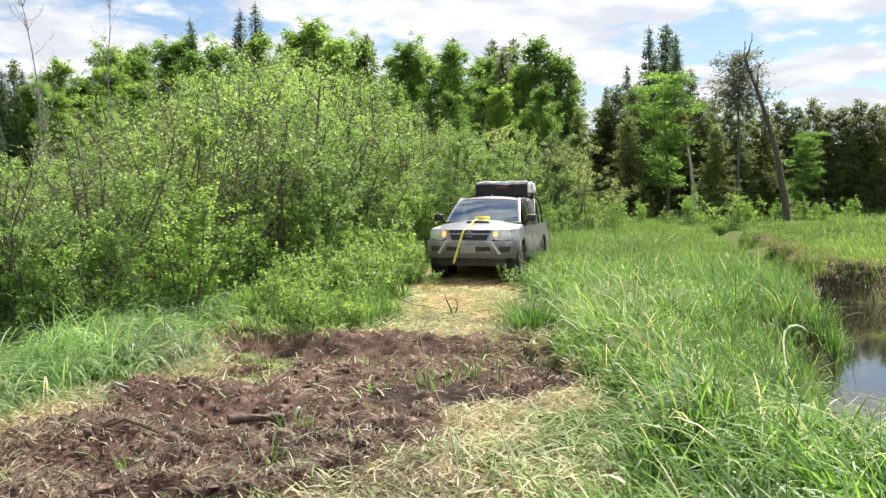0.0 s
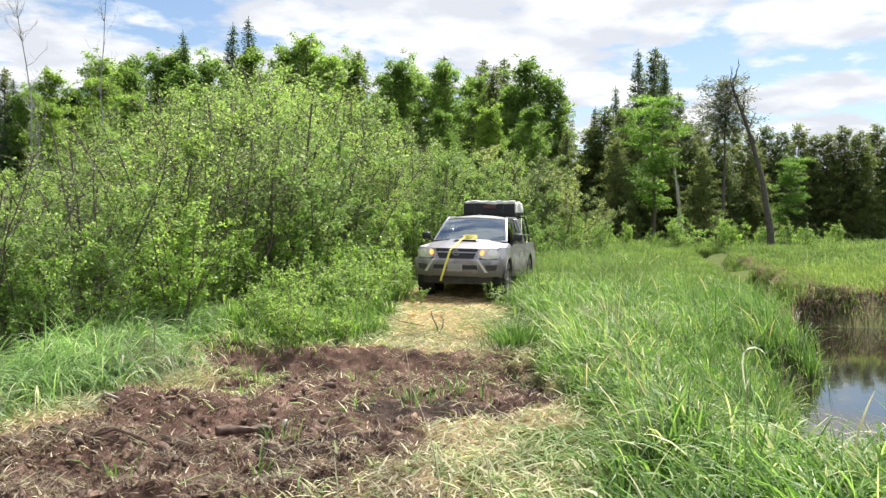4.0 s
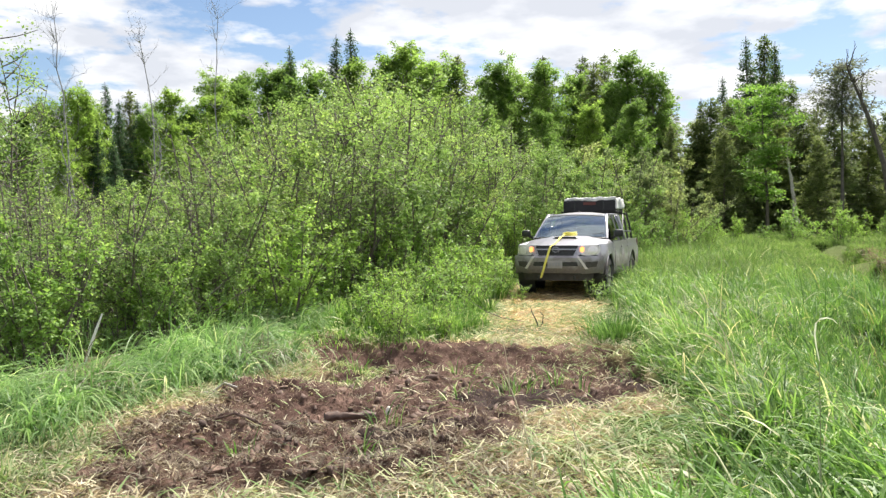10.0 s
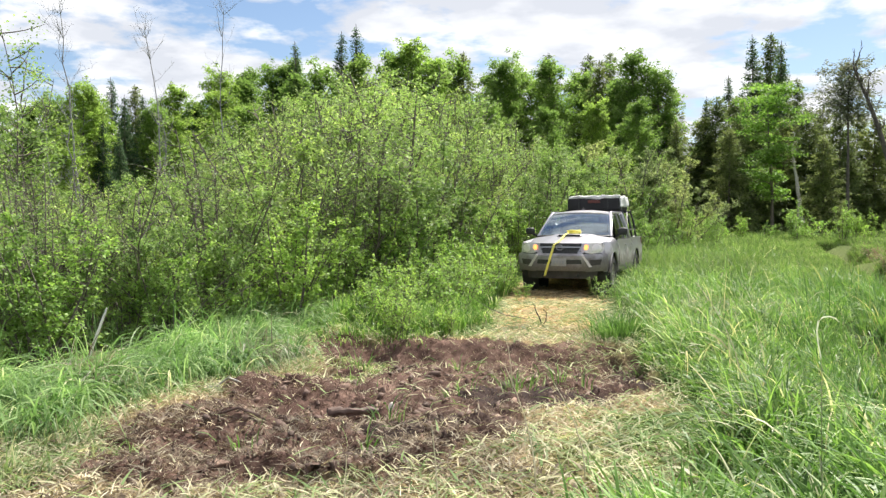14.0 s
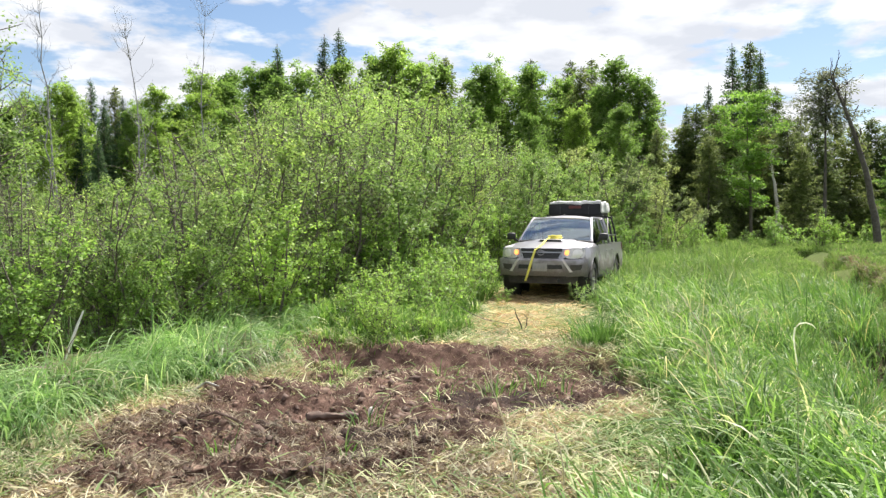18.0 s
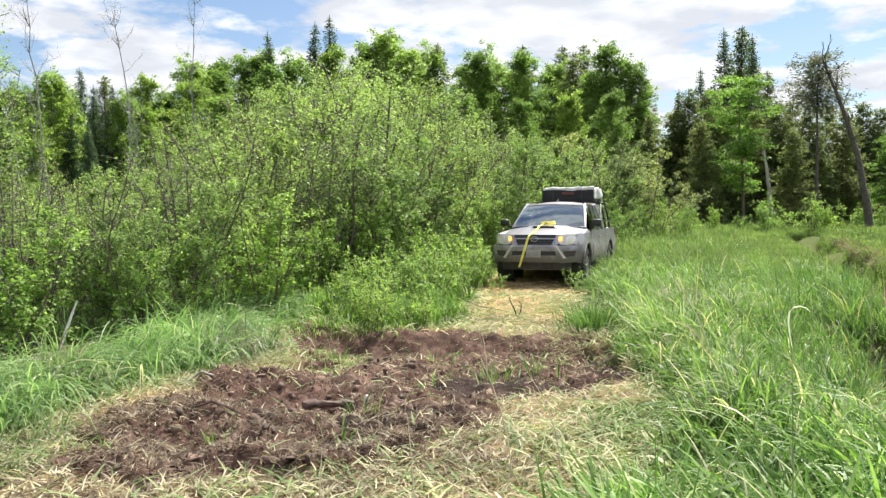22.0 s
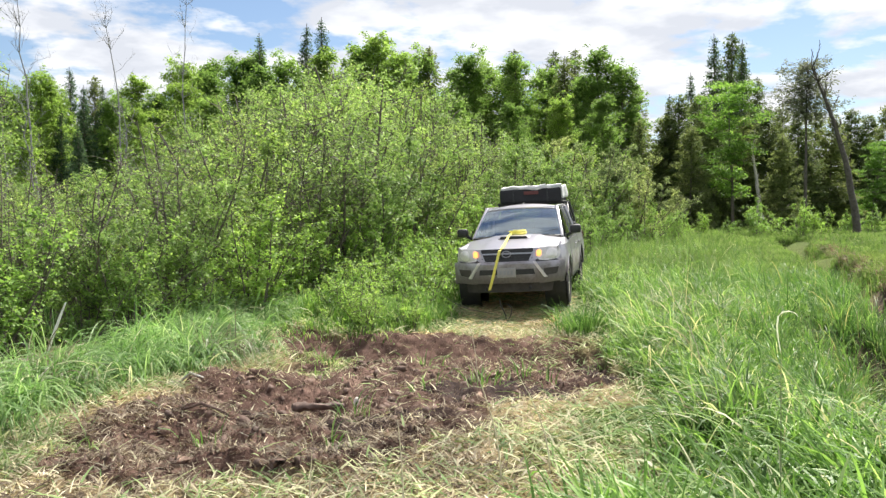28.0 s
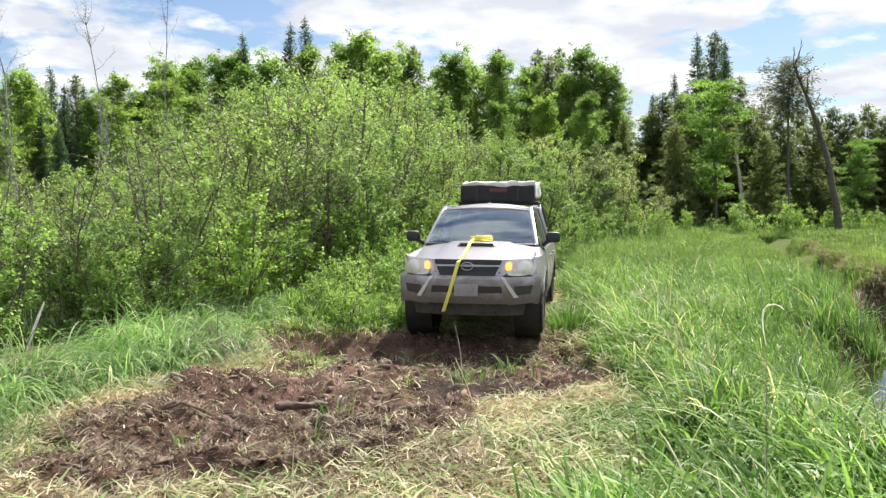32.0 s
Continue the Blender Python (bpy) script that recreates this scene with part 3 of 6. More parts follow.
    blades("flattened_clumps", p, np.clip(0.30 * size * r.uniform(0.5, 1.2, len(p)), 0.1, 0.42), r.uniform(0.008, 0.016, len(p)), CUT_GRASS, "flattened pale green clumps on the mud's rim", "grass", 1.9, windward(off, turn, -0.5, 0.5), 0.6, levels=6, seed=94)
    p = scatter(110000, 1.5, 60.0, 18.0, 70.0, lambda x, y: dry_land(x, y) * smooth(x - 0.06 * y, -0.5, 1) * np.clip(20 / y, 0, 1), 24)
    far = np.hypot(p[:, 0], p[:, 1])
    blades("meadow_grass", p, r.uniform(0.15, 0.42, len(p)) * (0.7 + 0.9 * (rough_field(p[:, 0], p[:, 1], 1.6) + 0.3)), far * 0.0009, MEADOW, "pale green meadow grass beyond the creek", "grass", 1.1, 2.7, 1.2, levels=3, seed=34)
    p = scatter(70000, 6.0, 27.0, 27.0, 47.0, lambda x, y: smooth(x - 0.2 * y, -0.3, 0.8) * smooth(0.62 * y - x, -0.5, 1.0), 84)
    blades("meadow_tussocks", p, r.uniform(0.14, 0.36, len(p)) * (0.7 + 0.9 * (rough_field(p[:, 0], p[:, 1], 1.3) + 0.3)), r.uniform(0.022, 0.045, len(p)), MEADOW, "tussocks of meadow grass before the forest", "grass", 1.0, None, levels=3, seed=85)
    p = scatter(60000, 7.5, 28.0, 16.0, 27.0, lambda x, y: dry_land(x, y) * smooth(x - np.interp(y, [16, 18, 22, 27], [7, 7.8, 9, 10.2]), 0, 0.4), 25)
    blades("far_bank_grass", p, r.uniform(0.18, 0.42, len(p)) * (0.75 + 0.9 * (rough_field(p[:, 0], p[:, 1], 0.9) + 0.3)), r.uniform(0.01, 0.022, len(p)), MEADOW, "green grass over the far bank of the pond", "grass", 1.2, 2.7, 1.2, levels=3, seed=35)
    p = scatter(46000, 1.2, 10.5, 16.5, 32.0, lambda x, y: dry_land(x, y) * smooth(x - bank_edge(y), 0, 0.5) * smooth(np.interp(y, [9, 15, 18, 22, 27, 32], [6.5, 7.0, 7.9, 8.9, 10.1, 11.3]) - x, 0, 0.3), 60)
    blades("meadow_sedge", p, by_creek(p) * r.uniform(0.25, 0.6, len(p)) * (0.75 + 0.9 * (rough_field(p[:, 0], p[:, 1], 1.1) + 0.3)), r.uniform(0.010, 0.022, len(p)), MEADOW, "dull green sedge with pale seed heads beyond the truck", "grass", 0.9, None, levels=4, seed=61)
    shore = lambda x, y: smooth(0.7 - np.abs(np.minimum(edge_distance(x, y, POND) + 0.1, edge_distance(x, y, CREEK, False) - 0.75)), 0, 0.3) * np.where(edge_distance(x, y, POND) < -0.25, 0, 1) * smooth(y - x * 0.4, 10.5, 11.5) * (0.3 + 0.7 * smooth(rough_field(x, y, 0.7), -0.15, 0.1)) * smooth(x - np.interp(y, [12, 15, 18, 22, 27, 34], [7.6, 7.8, 8.2, 9.1, 10.4, 12.0]), -0.1, 0.2)
    p = scatter(45000, 4.0, 24.0, 12.0, 34.0, shore, 29)
    blades("shore_grass", p, r.uniform(0.12, 0.32, len(p)), 0.018, DEAD_GRASS, "brown dead grass hanging over the creek bank", "grass", 0.9, None, levels=3, seed=39)
    creek_x = lambda y: np.interp(y, [15, 18, 22, 27, 34], [7.0, 7.9, 8.9, 10.2, 11.8])
    p = scatter(90000, 7.5, 13.0, 16.0, 31.0, lambda x, y: smooth(0.34 - np.abs(x - creek_x(y) - 0.95), 0, 0.2) * (0.08 + 0.7 * smooth(rough_field(x, y + 9, 0.8), -0.1, 0.15)), 80)
    blades("creek_thatch", p, r.uniform(0.12, 0.36, len(p)), r.uniform(0.012, 0.026, len(p)), STRAW_BROWN, "brown dead grass hanging down the creek's far bank", "grass", 1.4, 3.4, 0.8, levels=4, seed=81)
    p = scatter(150000, 5.5, 14.0, 15.5, 38.0, lambda x, y: smooth(2.0 - np.abs(x - creek_x(y) + 0.5), 0, 0.7) * (0.35 + 0.65 * smooth(rough_field(x, y, 0.7), -0.25, 0.05)) * np.where(edge_distance(x, y, POND) < 0.1, 0, 1), 82)
    blades("creek_sedge", p, r.uniform(0.12, 0.32, len(p)), r.uniform(0.014, 0.03, len(p)), MEADOW, "green sedge growing down into the creek bed", "grass", 1.0, None, levels=3, seed=83)
    face = lambda x, y: (0.08 + 0.92 * smooth(rough_field(x, y, 0.6), -0.1, 0.15)) * smooth(0.75 - np.abs(edge_distance(x, y, POND) - 0.05), 0, 0.25) * smooth(y, 16.6, 17.2) * smooth(x, 7.4, 7.9)
    p = scatter(34000, 7.3, 24.0, 15.5, 19.6, face, 66)
    blades("bank_thatch", p, r.uniform(0.14, 0.42, len(p)), r.uniform(0.010, 0.022, len(p)), STRAW_BROWN, "brown thatch hanging down the pond's far bank", "grass", 1.5, -1.57, 0.7, levels=4, seed=67)
    p = scatter(36000, -9.0, 7.5, -5.0, 3.2, lambda x, y: smooth(np.abs(x + 0.9) - 1.5 + 0.8 * rough_field(x, y, 0.6), 0, 0.6) * dry_land(x, y), 48)
    blades("trodden_grass", p, r.uniform(0.12, 0.36, len(p)), r.uniform(0.008, 0.016, len(p)), GRASS, "short trodden grass where the camera stands", "grass", 1.0, None, levels=4, seed=49)
    p = scatter(30000, -3.4, -0.4, 10.6, 18.0, lambda x, y: (0.15 + 0.85 * smooth(y + 1.5 * rough_field(x, y + 2, 0.5), 10.8, 12.2)) * smooth(np.interp(y, [10.9, 12.5, 14, 16, 18], [-1.5, -1.2, -0.95, -0.6, -0.4]) - x + 0.9 * rough_field(x, y, 0.4), -0.1, 0.3), 50)
    blades("track_weeds", p, r.uniform(0.15, 0.5, len(p)) * (0.35 + 0.65 * smooth(p[:, 1] + 0.8 * rough_field(p[:, 0], p[:, 1], 0.5), 10.8, 12.6)), r.uniform(0.010, 0.024, len(p)), GRASS, "rank weeds and grass between the saplings", "weeds", 0.9, None, levels=4, seed=51)
    # undergrowth below the thicket and by the track
    p = scatter(52000, -16.0, 1.5, 6.0, 34.0, lambda x, y: smooth(np.interp(y, [9, 11, 13, 17, 24, 34], [-6.2, -4.8, -3.2, -1.2, 0.2, 1.0]) - x, -0.3, 0.2), 30)
    blades("undergrowth", p, r.uniform(0.12, 0.4, len(p)), r.uniform(0.012, 0.022, len(p)), GRASS_COOL, "short grass and weeds under the alders", "grass", 0.7, None, levels=3, seed=40)
    # litter on the ground
    p = scatter(110000, -5.0, 2.0, -3.0, 12.5, lambda x, y: straw_share(x, y) * (1 - 0.5 * mud_share(x, y) - 0.4 * mud_share(x, y) * wet_share(x, y)) * 0.6, 26)
    p[:, 2] += r.uniform(0.005, 0.05, len(p))
    blades("straw_litter", p, r.uniform(0.03, 0.125, len(p)) * (1 - 0.3 * mud_share(p[:, 0], p[:, 1])), r.uniform(0.006, 0.017, len(p)) * (1 - 0.45 * mud_share(p[:, 0], p[:, 1])), STRAW, "dry pale straw strewn over the track and the mud's edge", "straw", 0.9, None, levels=4, flat=0.5, seed=36)
    trodden = lambda x, y: smooth(0.35 - x + 0.9 * rough_field(x, y, 0.6), 0, 0.5) * smooth(x + 4.6 + rough_field(x, y, 0.8), 0, 0.6) * smooth(6.7 - y + 1.2 * rough_field(x + 2, y, 0.7), 0, 0.8) * smooth(y, 2.2, 3.0)
    p = scatter(60000, -4.8, 0.8, 2.2, 7.2, lambda x, y: trodden(x, y) * (0.35 + 0.65 * smooth(rough_field(x + 6, y, 0.5), -0.15, 0.15)), 70)
    p[:, 2] += r.uniform(0.0, 0.04, len(p))
    blades("brown_litter", p, r.uniform(0.03, 0.12, len(p)), r.uniform(0.005, 0.014, len(p)), STRAW_BROWN, "chopped brown stalks trodden into the peat", "straw", 0.9, None, levels=3, flat=0.55, seed=71)
    p = scatter(26000, -1.6, 3.0, 11.0, 24.0, lambda x, y: straw_share(x, y) * smooth(y + 2 * rough_field(x, y, 0.7), 11.0, 13.2), 27)
    p[:, 2] += r.uniform(0.005, 0.05, len(p))
    blades("track_straw", p, r.uniform(0.10, 0.3, len(p)), 0.014, TRACK_STRAW, "orange-tan straw on the track before the truck", "straw", 0.2, None, levels=3, flat=0.85, seed=37)
    p = scatter(120000, -5.2, 2.4, -3.0, 15.5, lambda x, y: smooth(x + 5.2 + rough_field(x, y, 0.9), 0, 1.2) * smooth(2.4 - x + rough_field(x, y, 0.8), 0, 0.9) * smooth(y + 3 + rough_field(x, y, 0.9), 0, 1.8) * (0.3 + 0.6 * smooth(rough_field(x, y, 0.7), -0.1, 0.2)) * (1 - (0.95 - 0.35 * smooth(y, 9, 10.5) * smooth(x, 0, 0.6)) * mud_share(x, y)) * (1 - 0.40 * trodden(x, y)), 28)
    p[:, 2] += r.uniform(0.0, 0.05, len(p))
    blades("flattened_grass", p, r.uniform(0.06, 0.20, len(p)), r.uniform(0.007, 0.019, len(p)), CUT_GRASS, "trampled yellow-green grass lying flat round the mud", "grass", 0.8, None, levels=4, flat=0.6, seed=38)
    p = scatter(38000, -3.4, 1.4, 4.0, 11.0, lambda x, y: mud_share(x, y) * (1 - 0.7 * wet_share(x, y)), 42)
    blades("peat_fibres", p, r.uniform(0.02, 0.09, len(p)), r.uniform(0.003, 0.007, len(p)), DEAD_GRASS, "torn brown roots and fibres in the mud", "roots", 0.9, None, levels=3, flat=0.3, seed=43)
    spots = np.array([(-0.30, 8.15, 26), (-0.25, 7.7, 14), (-1.25, 6.35, 18), (-0.75, 7.25, 12), (-2.05, 8.3, 14), (-2.1, 5.2, 10), (-1.3, 5.6, 10), (0.2, 8.9, 16), (0.45, 8.7, 12), (-0.15, 8.6, 12), (1.12, 11.5, 330), (1.32, 11.8, 220), (1.0, 12.1, 120), (-2.2, 9.6, 20), (-1.0, 9.7, 10)])
    k = np.repeat(np.arange(len(spots)), spots[:, 2].astype(int))
    wide = np.where(spots[k, 2] > 50, 0.17, 0.08)
    off = r.normal(0, 1, (len(k), 2))
    x, y = spots[k, 0] + off[:, 0] * wide, spots[k, 1] + off[:, 1] * wide
    p = np.stack([x, y, height(x, y)], -1)
    blades("mud_tufts", p, r.uniform(0.12, 0.34, len(p)) * np.where(wide > 0.1, 1.7, 1.0), 0.012, GRASS, "small green grass tufts standing in the mud", "grass", 0.9, np.arctan2(off[:, 1], off[:, 0]), 0.3, seed=41)


build_grass()


# ---- woody plants ----
def tube(points, radii, sides=6):
    """A tapered tube along points: corners and faces."""
    P = np.asarray(points, float)
    T = np.gradient(P, axis=0)
    T /= np.linalg.norm(T, axis=1)[:, None] + 1e-9
    ref = np.where(np.abs(T[:, 2:3]) < 0.9, np.array([[0, 0, 1.0]]), np.array([[1.0, 0, 0]]))
    A = np.cross(T, ref); A /= np.linalg.norm(A, axis=1)[:, None]
    B = np.cross(T, A)
    a = np.linspace(0, 2 * np.pi, sides, endpoint=False)
    ring = np.cos(a)[None, :, None] * A[:, None] + np.sin(a)[None, :, None] * B[:, None]
    V = (P[:, None] + ring * np.asarray(radii)[:, None, None]).reshape(-1, 3)
    k, s = np.meshgrid(np.arange(len(P) - 1), np.arange(sides), indexing="ij")
    s2 = (s + 1) % sides
    return V, np.stack([k * sides + s, k * sides + s2, (k + 1) * sides + s2, (k + 1) * sides + s], -1).reshape(-1, 4)


def joined(pieces):
    V, Q, o = [], [], 0
    for v, q in pieces:
        V.append(v); Q.append(q + o); o += len(v)
    return np.concatenate(V), np.concatenate(Q)


def bent_line(r, start, way, length, n=6, wander=0.12, rise=0.1):
    p, d, out = np.array(start, float), np.array(way, float), []
    d /= np.linalg.norm(d)
    for _ in range(n):
        out.append(p.copy())
        d = d + r.normal(0, wander, 3) + np.array([0, 0, rise])
        d /= np.linalg.norm(d)
        p = p + d * length / (n - 1)
    return np.array(out)


def leaf_faces(r, centres, size, droop=0.2, slim=0.62, outward=None):
    """Kite-shaped leaves, folded a little along the middle."""
    n = len(centres)
    s = np.broadcast_to(size, n) * r.uniform(0.65, 1.25, n)
    a, e = r.uniform(0, 2 * np.pi, n), r.normal(-droop, 0.5, n)
    f = np.stack([np.cos(a) * np.cos(e), np.sin(a) * np.cos(e), np.sin(e)], -1)
    if outward is not None:
        f = f + outward; f /= np.linalg.norm(f, axis=1)[:, None]
    side = np.cross(f, r.normal(0, 0.55, (n, 3)) + np.array([0, 0, 1.0]))
    side /= np.linalg.norm(side, axis=1)[:, None] + 1e-9
    nrm = np.cross(side, f)
    s = s[:, None]
    V = np.stack([centres, centres + f * s * 0.45 + side * s * slim * 0.5 + nrm * s * 0.08, centres + f * s, centres + f * s * 0.45 - side * s * slim * 0.5 + nrm * s * 0.08], 1)
    return V.reshape(-1, 3), np.arange(4 * n).reshape(n, 4)


def make_plant(name, wood, leaves, wood_mat, leaf_mat, label, category, group="", leaf_name="crown"):
    top = tagged(new(name), label, category, group)
    v, q = joined(wood)
    link("trunk", mesh_of(name + "_trunk", v, q, wood_mat, True), top)
    if leaves is not None:
        link(leaf_name, mesh_of(name + "_crown", *leaves, leaf_mat), top)
    return top


def alder(seed, tall, leaf_n, leaf=0.055, material=None, name="alder_shrub", label="", stems=6, spread=0.32, group="thicket", bare=0.0, loose=0.014, stout=0.0085, twigs=15):
    """Many slanting stems from one foot, twigs with side twigs, and leaves along them."""
    r = np.random.default_rng(seed)
    wood, tips = [], []
    for i in range(stems):
        a = r.uniform(0, 2 * np.pi)
        tilt = abs(r.normal(0, spread))
        L = tall * r.uniform(0.7, 1.0)
        line = bent_line(r, (0.18 * np.cos(a) * r.random(), 0.18 * np.sin(a) * r.random(), -0.05), (np.sin(tilt) * np.cos(a), np.sin(tilt) * np.sin(a), np.cos(tilt)), L, 8, 0.09, 0.03)
        wood.append(tube(line, np.linspace(stout * tall, 0.3 * stout * tall, 8), 5))
        for j in range(twigs):
            s = r.uniform(0.27 + 0.3 * bare, 1.0) * 7
            k = min(int(s), 6)
            st = line[k] + (line[k + 1] - line[k]) * (s - k)
            b = r.uniform(0, 2 * np.pi)
            tl = tall * r.uniform(0.10, 0.24) * (1.15 - 0.5 * s / 7)
            tw = bent_line(r, st, (np.cos(b), np.sin(b), r.uniform(0.1, 0.9)), tl, 5, 0.18, 0.05)
            wood.append(tube(tw, np.linspace(0.0028 * tall, 0.001 * tall, 5), 3))
            tips.append(tw)
            for _ in range(2):                      # side twigs, bearing leaves too
                q = int(r.integers(1, 4))
                side = (tw[q + 1] - tw[q]) / np.linalg.norm(tw[q + 1] - tw[q]) + r.normal(0, 0.7, 3)
                tips.append(bent_line(r, tw[q], side, tl * r.uniform(0.35, 0.6), 5, 0.15, 0.03))
    T = np.array(tips)
    share = r.random(len(T)) ** 1.5 + 0.12          # some twigs are full, some nearly bare
    k, s = r.choice(len(T), leaf_n, p=share / share.sum()), r.random(leaf_n) ** 0.6 * 3.99
    i, f = s.astype(int), (s % 1)[:, None]
    c = T[k, i] * (1 - f) + T[k, i + 1] * f + r.normal(0, loose * tall, (leaf_n, 3))
    c[:, 2] = np.maximum(c[:, 2], 0.12)
    return make_plant(name, wood, leaf_faces(r, c, leaf, 0.15, 0.68), BARK, material or ALDER, label, "shrub", group)


def broadleaf(seed, tall, width, leaf_n, leaf, material, name, label, low=0.22, group="forest edge", flat=0.8, limbs=66, clump=0.112, slim=0.8, taper=0.0):
    """One trunk, rising limbs, and a crown of separate leaf clumps with gaps between them."""
    r = np.random.default_rng(seed)
    line = bent_line(r, (0, 0, -0.1), (0, 0, 1), tall * 0.95, 10, 0.035, 0.03)
    wood, clumps = [tube(line, np.linspace(0.013 * tall, 0.002 * tall, 10), 7)], []
    for j in range(limbs):
        s = low + (1 - low) * (j + r.random()) / limbs
        k = min(int(s * 9), 8)
        st = line[k] + (line[k + 1] - line[k]) * (s * 9 - k)
        shape = math.sin(math.pi * min(1, (1 - s) / (1 - low) * 0.86 + 0.07)) ** 0.7
        if taper:
            shape = min(1.0, 0.12 + 1.15 * ((1 - s) / (1 - low)) ** taper)
        b = r.uniform(0, 2 * np.pi)
        tl = width * 0.5 * shape * r.uniform(0.4, 1.1) + 0.2
        br = bent_line(r, st, (np.cos(b), np.sin(b), r.uniform(0.2, 0.8)), tl, 5, 0.12, 0.05)
        wood.append(tube(br, np.linspace(0.0045 * tall * (1.1 - s), 0.0009 * tall, 5), 4))
        for q in (1, 2, 3, 4):
            clumps.append((br[q] + r.normal(0, 0.05 * width, 3), clump * width * r.uniform(0.5, 1.4) * (0.7 + 0.1 * q)))
    C, R = np.array([c for c, _ in clumps]), np.array([q for _, q in clumps])
    k = r.choice(len(C), leaf_n, p=R ** 2 / (R ** 2).sum())
    g = r.normal(0, 1, (leaf_n, 3)); g /= np.linalg.norm(g, axis=1)[:, None]
    c = C[k] + g * (R[k] * r.random(leaf_n) ** (0.65 if taper else 0.4))[:, None] * np.array([1, 1, flat])
    return make_plant(name, wood, leaf_faces(r, c, leaf, 0.2, slim), BARK, material, label, "tree", group)


def conifer(seed, tall, width, leaf_n, leaf, material, name, label, low=0.06, power=1.0, ragged=0.25, wood_mat=None, group="forest edge"):
    """Straight trunk with whorls of drooping boughs set with needle sprays."""
    r = np.random.default_rng(seed)
    line = bent_line(r, (0, 0, -0.1), (0, 0, 1), tall, 10, 0.012, 0.05)
    line[:, :2] -= line[-1:, :2] * np.linspace(0, 1, 10)[:, None]
    line[:, 2] *= tall / line[-1, 2]
    wood, boughs = [tube(line, np.linspace(0.012 * tall, 0.0015 * tall, 10), 7)], []
    whorls = int(tall * 4.6)
    for j in range(whorls):
        s = low + (0.985 - low) * (j + r.random() * 0.5) / whorls
        k = min(int(s * 9), 8)
        st = line[k] + (line[k + 1] - line[k]) * (s * 9 - k)
        for b in r.uniform(0, 2 * np.pi, 6):
            tl = (width * 0.5 * (1 - s) ** power + 0.05) * r.uniform(1 - ragged * 1.6, 1 + ragged)
            br = bent_line(r, st, (np.cos(b), np.sin(b), -0.25 + 0.5 * s), tl, 4, 0.06, 0.03)
            wood.append(tube(br, np.linspace(0.0022 * tall * (1.1 - s), 0.0006 * tall, 4), 3))
            boughs.append(br)
    B = np.array(boughs)
    L = np.linalg.norm(B[:, 3] - B[:, 0], axis=1)
    k = r.choice(len(B), leaf_n, p=L / L.sum())
    s = r.random(leaf_n) ** 0.75 * 2.99
    i, f = s.astype(int), (s % 1)[:, None]
    c = B[k, i] * (1 - f) + B[k, i + 1] * f + r.normal(0, 0.018 * width, (leaf_n, 3)) - np.array([0, 0, 0.01 * width])
    out = B[k, 3] - B[k, 0]; out /= np.linalg.norm(out, axis=1)[:, None] + 1e-9
    return make_plant(name, wood, leaf_faces(r, c, leaf, 0.35, 0.36, out * 1.1), wood_mat or BARK, material, label, "tree", group)


def on_ground(x, y, turn=0.0, size=1.0, sink=0.03):
    return pose(x, y, float(height(x, y)) - sink, 0, 0, turn) @ Matrix.Scale(size, 4)


def set_out(first, used, x, y, turn, size):
    """The first of its kind moves to its place, each later one is a copy."""
    ob = first if first.name not in used else copy_thing(first, pose(0, 0, 0))
    used.add(first.name)
    ob.matrix_basis = on_ground(x, y, turn, size)
    return ob


placed = set()


SKYLINE = ([-0.75, -0.686, -0.606, -0.527, -0.448, -0.41, -0.371, -0.318, -0.25, -0.191, -0.147, -0.103, -0.074, -0.016, 0.027, 0.069, 0.14, 0.2],
           [0.075, 0.075, 0.05, 0.06, 0.085, 0.115, 0.155, 0.185, 0.202, 0.218, 0.212, 0.176, 0.14, 0.11, 0.094, 0.07, 0.07, 0.055])


